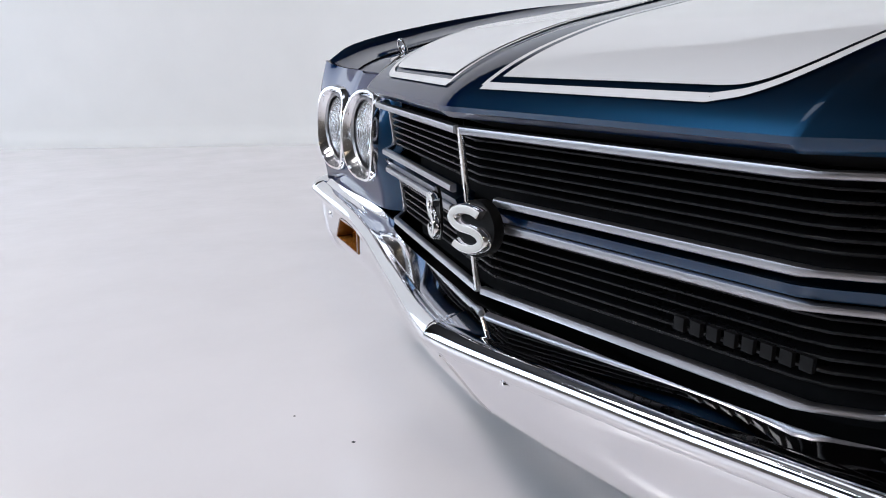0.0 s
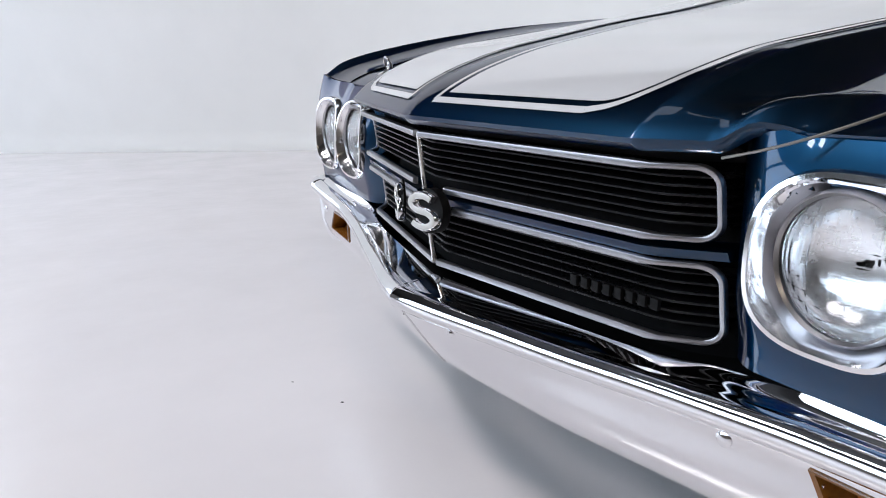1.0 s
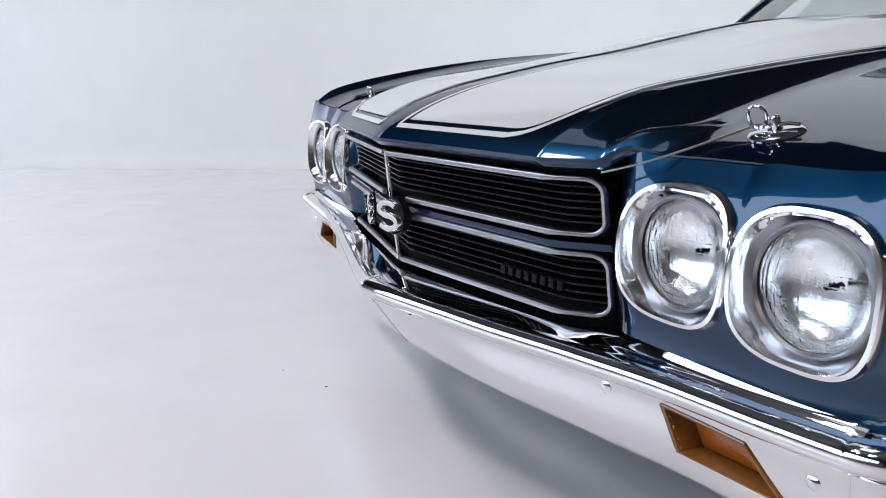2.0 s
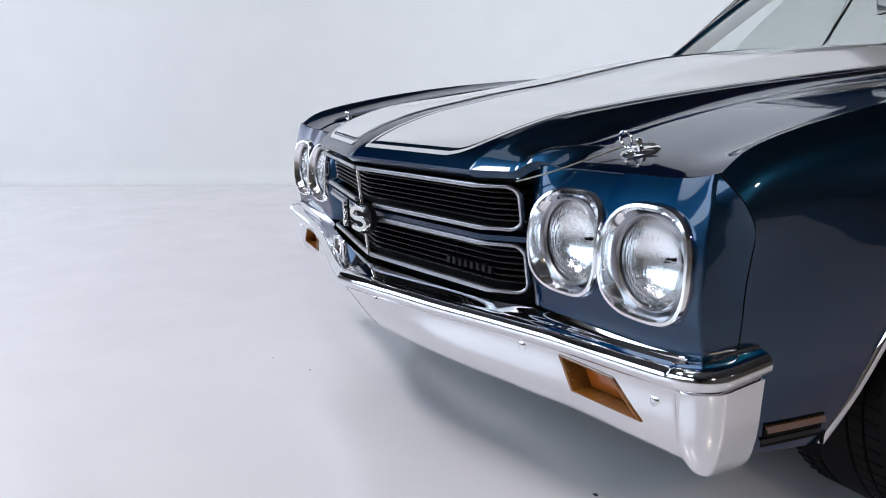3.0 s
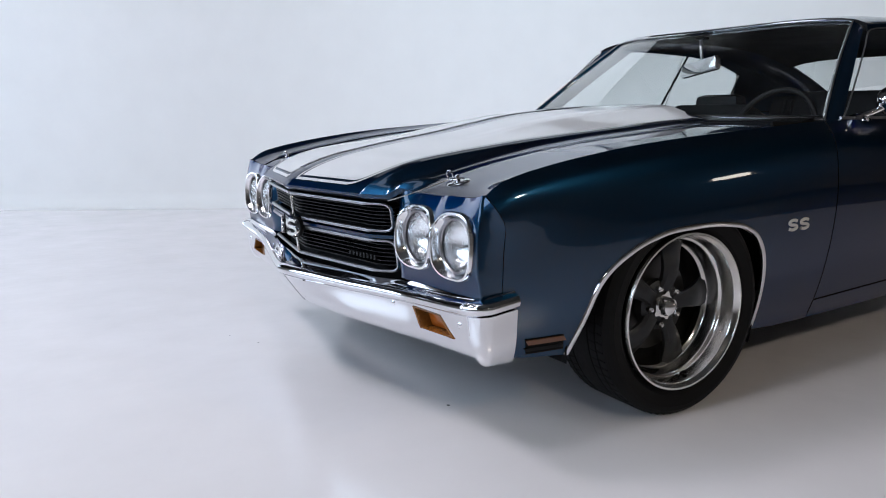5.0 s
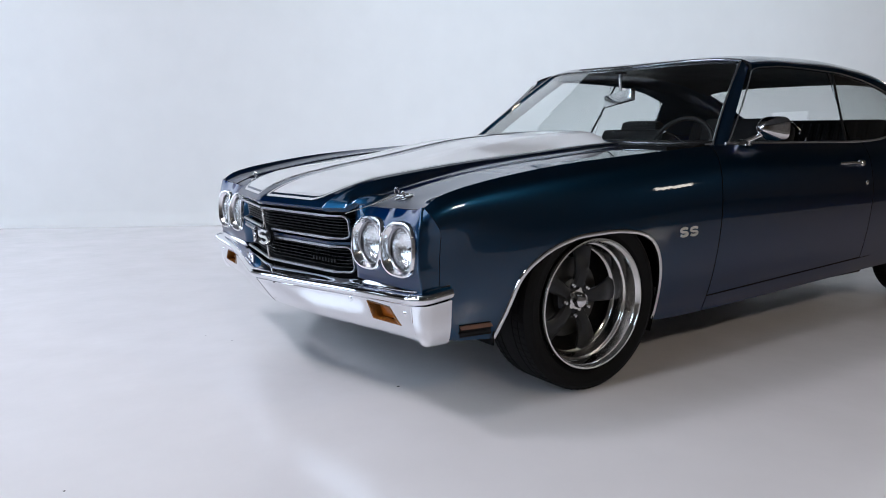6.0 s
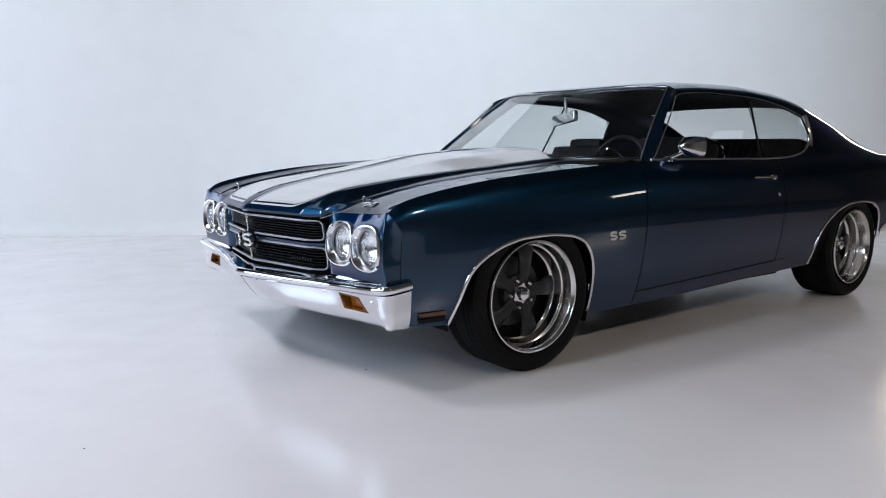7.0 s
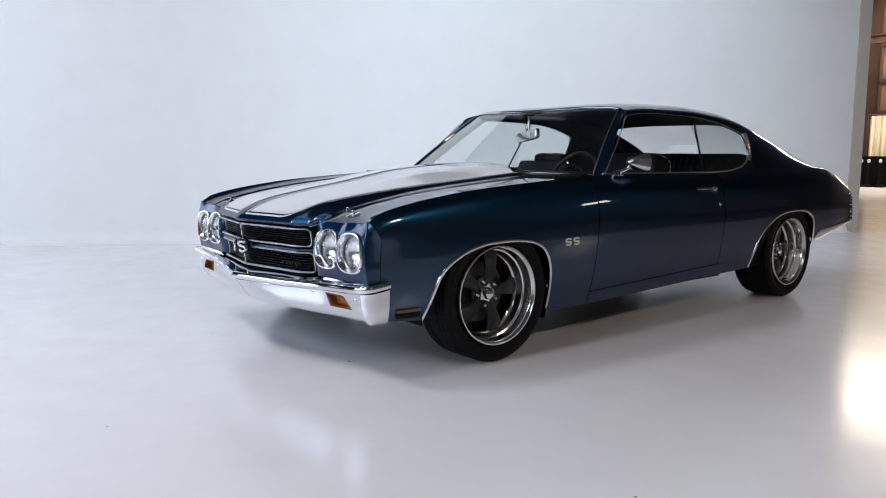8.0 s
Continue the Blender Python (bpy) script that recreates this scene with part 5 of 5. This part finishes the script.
def build_cabin(car):
    cabin = new("cabin")
    cabin.parent = car
    part("cabin_floor", box((1.60, 2.1, 0.03), (0, 1.62, 0.30)), DARK, cabin, "black carpet", smooth=False)
    for s in (1, -1):
        bm = grid(lambda y, z: (side_x(y, min(z, 0.86)) - 0.035, y, z), steps(0.45, 2.62, 40), steps(0.24, 0.872, 8))
        outward(bm, (3, 1.6, 0.6))
        part("inner_side_panel", bm if s > 0 else flipped(bm), VINYL, cabin, "black vinyl door trim", 0.01)
        bm = grid(lambda y, t: (0.80 + (XC(y) - 0.012 - 0.80) * t, y, 0.872), steps(0.80, 2.6, 20), [0, 1])
        outward(bm, (0, 1.6, 0))
        part("window_ledge", bm if s > 0 else flipped(bm), VINYL, cabin, "", 0.01)
        part("lock_knob", lathe([(0, 0.035), (0.005, 0.033), (0.004, 0.005), (0.004, 0)], 12, "Z", (s * 0.83, 1.50, 0.875)), CHROME, cabin, "chrome door lock knob")
    dash = grid(lambda x, t: (x, 0.70 + 0.34 * t - 0.06 * (1 - (x / 0.8) ** 2) * (1 - t), 0.876 + 0.020 * math.sin(math.pi * min(t, 0.8)) - 0.22 * ease(0.8, 1.0, t)),
                steps(-0.80, 0.80, 20), steps(0, 1, 16))
    part("dashboard", outward(dash, (0, 0.8, 0.3)), VINYL, cabin, "black padded dashboard", 0.02)
    wheel = new("steering_wheel")
    wheel.parent = cabin
    ring = tube([(0.19 * math.cos(a), 0, 0.19 * math.sin(a)) for a in steps(0, 2 * math.pi, 48)[:-1]], 0.012, 10, closed=True, up=(0, 1, 0))
    part("wheel_rim", ring, BLACK, wheel, "black steering wheel rim")
    for a in (20, 160, 270):
        part("wheel_spoke", tube([(0, 0.015, 0), (0.185 * math.cos(radians(a)), 0, 0.185 * math.sin(radians(a)))], 0.010, 8, flat=0.5), SATIN, wheel, "metal steering wheel spoke")
    part("horn_pad", lathe([(0.0, 0.0), (0.05, 0.002), (0.055, 0.015), (0.03, 0.03)], 24, "Y"), BLACK, wheel)
    wheel.matrix_basis = pose(0.37, 1.16, 0.825, -22, 0, 0)
    column = tube([(0.37, 0.90, 0.72), (0.37, 1.14, 0.815)], 0.03, 12)
    part("steering_column", column, BLACK, cabin)
    for x in (0.37, -0.37):
        seat(cabin, x, 1.36)
    part("rear_cushion", box((1.30, 0.50, 0.16), (0, 2.30, 0.46), 0.05), VINYL, cabin, "black rear bench cushion")
    bm = box((1.34, 0.14, 0.61), (0, 0, 0.285), 0.05)
    bm.transform(Matrix.Translation((0, 2.52, 0.44)) @ Matrix.Rotation(radians(-18), 4, "X"))
    bench = part("rear_backrest", bm, VINYL, cabin, "black pleated rear bench back")
    for i in range(22):
        rib = tube([(0, 0, 0.05), (0, 0, 0.55)], 0.02, 8)
        rib.transform(Matrix.Translation((-0.56 + i * 0.053, 2.52, 0.44)) @ Matrix.Rotation(radians(-18), 4, "X") @ Matrix.Translation((0, -0.062, 0)))
        part("pleat", rib, VINYL, bench)
    part("parcel_shelf", box((1.40, 0.62, 0.02), (0, 2.98, 0.885)), VINYL, cabin, "black parcel shelf", smooth=False)
    # Rear-view mirror on its stalk.
    bm = box((0.285, 0.030, 0.066), (0, 0, 0), 0.014)
    turn = Matrix.Translation((-0.004, 1.135, 1.110)) @ Matrix.Rotation(radians(-18), 4, "Z") @ Matrix.Rotation(radians(-6), 4, "Y")
    bm.transform(turn)
    mirror = part("rear_view_mirror", bm, CHROME, cabin, "chrome-backed rear-view mirror")
    part("mirror_stalk", tube([(-0.06, 1.20, 1.243), (-0.05, 1.19, 1.20), (-0.02, 1.165, 1.145), (-0.01, 1.150, 1.125)], 0.008, 8), SATIN, mirror)
    part("mirror_foot", box((0.06, 0.03, 0.012), (-0.06, 1.205, 1.245), 0.004), BLACK, mirror)


def build_mirror(car, door):
    stem = tube([(0.862, 0.955, 0.892), (0.885, 0.985, 0.906), (0.915, 1.02, 0.930)], 0.010, 12, flat=0.8)
    m = part("door_mirror", stem, CHROME, door, "chrome door mirror on a slim stem")
    foot = lathe([(0.0, 0.012), (0.018, 0.010), (0.034, 0.0)], 24, "Z")
    foot.transform(Matrix.Translation((0.868, 0.95, 0.888)) @ Matrix.Scale(1.5, 4, (0, 1, 0)) @ Matrix.Rotation(radians(20), 4, "Y"))
    part("mirror_foot", foot, CHROME, m)
    shell = bmesh.new()
    loops = []
    for y, a, h in ((-0.088, 0.010, 0.008), (-0.084, 0.020, 0.015), (-0.05, 0.046, 0.033), (-0.012, 0.068, 0.049), (0.0, 0.071, 0.051), (0.014, 0.071, 0.051), (0.016, 0.065, 0.046)):
        loops.append([shell.verts.new((squircle(t, a, 3.6)[0], y, squircle(t, h, 3.6)[1])) for t in steps(0, 2 * math.pi, 40)[:-1]])
    for p, q in zip(loops, loops[1:]):
        for i in range(40):
            shell.faces.new((p[i], p[(i + 1) % 40], q[(i + 1) % 40], q[i]))
    shell.faces.new(loops[0])
    bmesh.ops.recalc_face_normals(shell, faces=shell.faces[:])
    shell.transform(Matrix.Translation((0.932, 1.066, 0.950)) @ Matrix.Rotation(radians(-8), 4, "Z"))
    part("mirror_shell", shell, CHROME, m, "chrome wedge-shaped mirror shell")
    face = lathe([(0.0, 0.010), (0.052, 0.010)], 40, "Y")
    face.transform(Matrix.Translation((0.932, 1.066, 0.950)) @ Matrix.Rotation(radians(-8), 4, "Z") @ Matrix.Scale(1.3, 4, (1, 0, 0)) @ Matrix.Scale(0.8, 4, (0, 0, 1)))
    part("mirror_face", face, MIRROR, m, "mirror glass")


def build_fittings(car, doors, lid):
    for s in (1, -1):
        door = doors[0 if s > 0 else 1]
        put = (lambda bm: bm) if s > 0 else flipped
        # Pull handle with its button, and the lock below it.
        x = side_x(1.76, 0.785)
        grip = tube([(x - 0.004, 1.655, 0.788), (x + 0.018, 1.675, 0.790), (x + 0.024, 1.73, 0.790), (x + 0.022, 1.80, 0.789), (x + 0.010, 1.835, 0.788)], 0.0075, 10, flat=1.3)
        handle = part("door_handle", put(grip), CHROME, door, "chrome pull-up door handle")
        plate = lathe([(0.0, 0.022), (0.012, 0.021), (0.016, 0.014), (0.018, 0.0), (0.018, -0.012)], 24, "X", (x - 0.002, 1.838, 0.786))
        part("handle_button", put(plate), CHROME, handle, "round chrome handle button")
        x = side_x(1.886, 0.692)
        part("door_lock", put(lathe([(0.0, 0.004), (0.008, 0.004), (0.012, 0.002), (0.013, -0.004)], 20, "X", (x, 1.886, 0.692))), CHROME, door, "round chrome door lock")
        # Side badge: two small hooks.
        for k in (0, 1):
            def flat(a, b, c, k=k):
                y = 0.466 + k * 0.062 + (a if s > 0 else a) + b * 0.12
                return Vector((side_x(y, 0.549) + c - 0.001, y, 0.549 + b))
            bm = hook(0.041, 0.031, 0.0105, 0.006, (lambda a, b, c: flat(a, b, c)) if s > 0 else (lambda a, b, c: flat(-a, b, c)))
            part("side_badge", put(bm), BADGEWHITE, car, "white and silver hook-shaped fender badge")
        # Slim side marker in a dark louvred recess low on the fender.
        zs = [(0.304, 0.015, MARKER, "side_marker", "slim dark amber side marker"), (0.282, 0.011, BLACK, "marker_slot", "black slot under the side marker"), (0.292, 0.046, DARK, "marker_recess", "")]
        for z0, h, mat, name, label in zs:
            a, b = (-0.565, -0.445)
            deep = 0.004 if mat is MARKER else (0.003 if name == "marker_slot" else 0.0015)
            bm = grid(lambda y, t: (side_x(y, z0 + h * (t - 0.5)) + deep, y + 0.012 * (0.5 - t), z0 + h * (t - 0.5)), steps(a, b, 8), steps(0, 1, 3))
            outward(bm, (0, -0.5, 0.3))
            part(name, put(bm), mat, car, label, 0.006)
        # Hood pin: scuff plate, post, ring clip and lanyard.
        px, py = 0.646, -0.625
        pz = hood_z(px, py)
        slope = (hood_z(px, py + 0.03) - hood_z(px, py - 0.03)) / 0.06
        tilt = Matrix.Translation((px, py, pz + 0.001)) @ Matrix.Rotation(math.atan(slope), 4, "X")
        bm = lathe([(0.0, 0.002), (0.008, 0.002), (0.010, 0.004), (0.030, 0.003), (0.034, 0.0), (0.034, -0.004)], 32, "Z")
        bm.transform(tilt)
        pin = part("hood_pin", put(bm), CHROME, lid, "chrome hood pin plate")
        bm = lathe([(0.0, 0.022), (0.004, 0.021), (0.006, 0.017), (0.006, -0.002)], 16, "Z")
        bm.transform(tilt)
        part("pin_post", put(bm), CHROME, pin)
        loop = [(-0.012 + 0.014 * math.cos(a) - 0.004, -0.012, 0.022 + 0.014 * math.sin(a)) for a in steps(0, 2 * math.pi, 24)[:-1]]
        bm = tube(loop, 0.0022, 8, closed=True, up=(0, 1, 0))
        bm.transform(tilt)
        part("pin_ring", put(bm), CHROME, pin, "chrome ring clip")
        bm = tube([(-0.026, -0.012, 0.009), (-0.004, -0.007, 0.010), (0.014, 0.007, 0.010), (0.026, 0.010, 0.009)], 0.0024, 8)
        bm.transform(tilt)
        part("pin_clip", put(bm), CHROME, pin)
        end = Vector((0.484, -0.760, 0.655))
        a = Vector((px - 0.022, py - 0.014, pz + 0.008))
        line = [a.lerp(end, t) + Vector((0.004, -0.026, -0.008)) * math.sin(math.pi * t) for t in steps(0, 1, 16)]
        part("lanyard", put(tube(line, 0.0016, 6)), STEELCABLE, pin, "thin coated steel lanyard")
        # Added black sheets behind the panel seams, hood gap and nose keep daylight out.
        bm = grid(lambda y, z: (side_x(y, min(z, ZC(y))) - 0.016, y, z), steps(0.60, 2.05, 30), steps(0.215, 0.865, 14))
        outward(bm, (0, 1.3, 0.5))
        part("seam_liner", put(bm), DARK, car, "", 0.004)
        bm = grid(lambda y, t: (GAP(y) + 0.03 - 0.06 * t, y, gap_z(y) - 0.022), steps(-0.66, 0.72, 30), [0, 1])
        part("hood_gap_liner", put(outward(bm, (0.7, 0, 0))), DARK, car, "", 0.004)
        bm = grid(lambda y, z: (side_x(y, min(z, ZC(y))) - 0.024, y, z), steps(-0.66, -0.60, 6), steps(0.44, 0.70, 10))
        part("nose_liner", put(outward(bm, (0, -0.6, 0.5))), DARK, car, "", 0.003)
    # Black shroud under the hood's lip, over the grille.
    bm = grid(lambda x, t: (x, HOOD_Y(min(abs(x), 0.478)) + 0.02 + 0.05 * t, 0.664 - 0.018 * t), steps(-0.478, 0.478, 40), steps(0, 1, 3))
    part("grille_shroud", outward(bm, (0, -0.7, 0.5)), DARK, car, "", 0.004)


build_cabin(car)
build_mirror(car, DOORS[0])
build_fittings(car, DOORS, bpy.data.objects["hood"])


# ---- the warehouse beyond the studio wall, and marks on the floor ----
def build_beyond():
    def column(x, y):
        c = thing("steel_column", "brown painted riveted steel column in the warehouse", "column", "warehouse columns", (x, y, 0))
        part("web", box((0.10, 0.34, 7.0), (0, 0, 3.5)), BRICKBROWN, c, smooth=False)
        for d in (-1, 1):
            part("flange", box((0.32, 0.03, 7.0), (0, d * 0.18, 3.5)), BRICKBROWN, c, smooth=False)
        part("base_plate", box((0.5, 0.5, 0.04), (0, 0, 0.02)), BRICKBROWN, c, smooth=False)
        return c
    column(-8.43, 26.4)
    # The far end wall is faced with rusty panels between rails; a curtain hangs in front of them.
    facing = thing("panel_wall", "rust-brown framed panels lining the far warehouse wall", "panelling", "", (-8.2, 27.7, 0))
    for z0, z1 in ((2.72, 3.72), (3.86, 5.0), (5.14, 6.4)):
        for i in range(2):
            part("panel", box((1.16, 0.06, z1 - z0), (0.62 + i * 1.24, 0.02, (z0 + z1) / 2), 0.01), PANELBROWN, facing)
    part("panel", box((2.4, 0.06, 2.6), (1.24, 0.02, 1.32), 0.01), PANELBROWN, facing)
    for z in (2.66, 3.79, 5.07):
        part("rail", box((2.5, 0.14, 0.13), (1.24, -0.04, z), 0.008), BRICKBROWN, facing)
    for x in (0.0, 1.24, 2.48):
        part("mullion", box((0.09, 0.11, 6.4), (x, -0.02, 3.2), 0.008), BRICKBROWN, facing)
    beam = thing("steel_beam", "brown painted steel beam across the warehouse", "beam", "", (-8.0, 25.6, 5.0))
    part("beam_web", box((9.0, 0.04, 0.26)), BRICKBROWN, beam, smooth=False)
    part("beam_flange", box((9.0, 0.20, 0.03), (0, 0, 0.13)), BRICKBROWN, beam, smooth=False)
    part("beam_flange", box((9.0, 0.20, 0.03), (0, 0, -0.13)), BRICKBROWN, beam, smooth=False)
    cur = thing("curtain", "cream pleated curtain hanging on a rail in the warehouse", "curtain", "", (-8.2, 26.9, 0))
    bm = grid(lambda u, z: (u, 0.05 * math.sin(u * 34) + 0.02 * math.sin(u * 83), z), steps(0.05, 2.3, 260), steps(0.25, 2.5, 3))
    part("curtain_cloth", bm, CURTAIN, cur, "", 0.004)
    part("curtain_rail", tube([(-0.05, 0, 2.53), (2.4, 0, 2.53)], 0.025, 10), BRICKBROWN, cur)
    for u in (-0.03, 2.38):
        part("rail_post", tube([(u, 0, 0), (u, 0, 2.53)], 0.025, 10), BRICKBROWN, cur)
    for x in (-8.42, -7.98, -7.74, -7.36):
        st = thing("stanchion", "black post with a pale cap beside the curtain", "post", "posts by the curtain", (x, 26.0, 0))
        part("post", lathe([(0.0, 0.86), (0.035, 0.86), (0.045, 0.1), (0.16, 0.05), (0.17, 0.0)], 20, "Z"), BLACK, st)
        part("cap", lathe([(0.0, 0.97), (0.05, 0.95), (0.055, 0.88), (0.035, 0.85)], 16, "Z"), BADGEWHITE, st, "pale round cap")
    shelf = thing("dark_cabinet", "long low black cabinet standing on the warehouse floor", "cabinet", "", (-7.2, 26.5, 0))
    part("cabinet_body", box((2.3, 0.4, 0.98), (0, 0, 0.58), 0.02), BLACK, shelf)
    part("plinth", box((2.2, 0.36, 0.09), (0, 0, 0.045)), DARK, shelf)
    chips = [(0.50, -0.562, 0.006), (-0.459, -0.848, 0.004), (-0.618, -0.915, 0.003), (0.706, -1.72, 0.004), (1.669, 2.015, 0.006), (2.251, -0.696, 0.004)]
    bm = bmesh.new()
    for x, y, r in chips:
        vs = [bm.verts.new((x + r * (0.7 + 0.5 * random.random()) * math.cos(a), y + r * (0.7 + 0.5 * random.random()) * math.sin(a), 0.0006)) for a in steps(0, 2 * math.pi, 9)[:-1]]
        bm.faces.new(vs)
        top = bm.verts.new((x, y, 0.0014))
        for i in range(len(vs)):
            bm.faces.new((vs[i], vs[(i + 1) % len(vs)], top))
    tagged(new("floor_grit", finish(bm, "floor_grit", CHIP, False)), "tiny dark specks of grit on the floor", "grit", kind="stuff")


build_beyond()
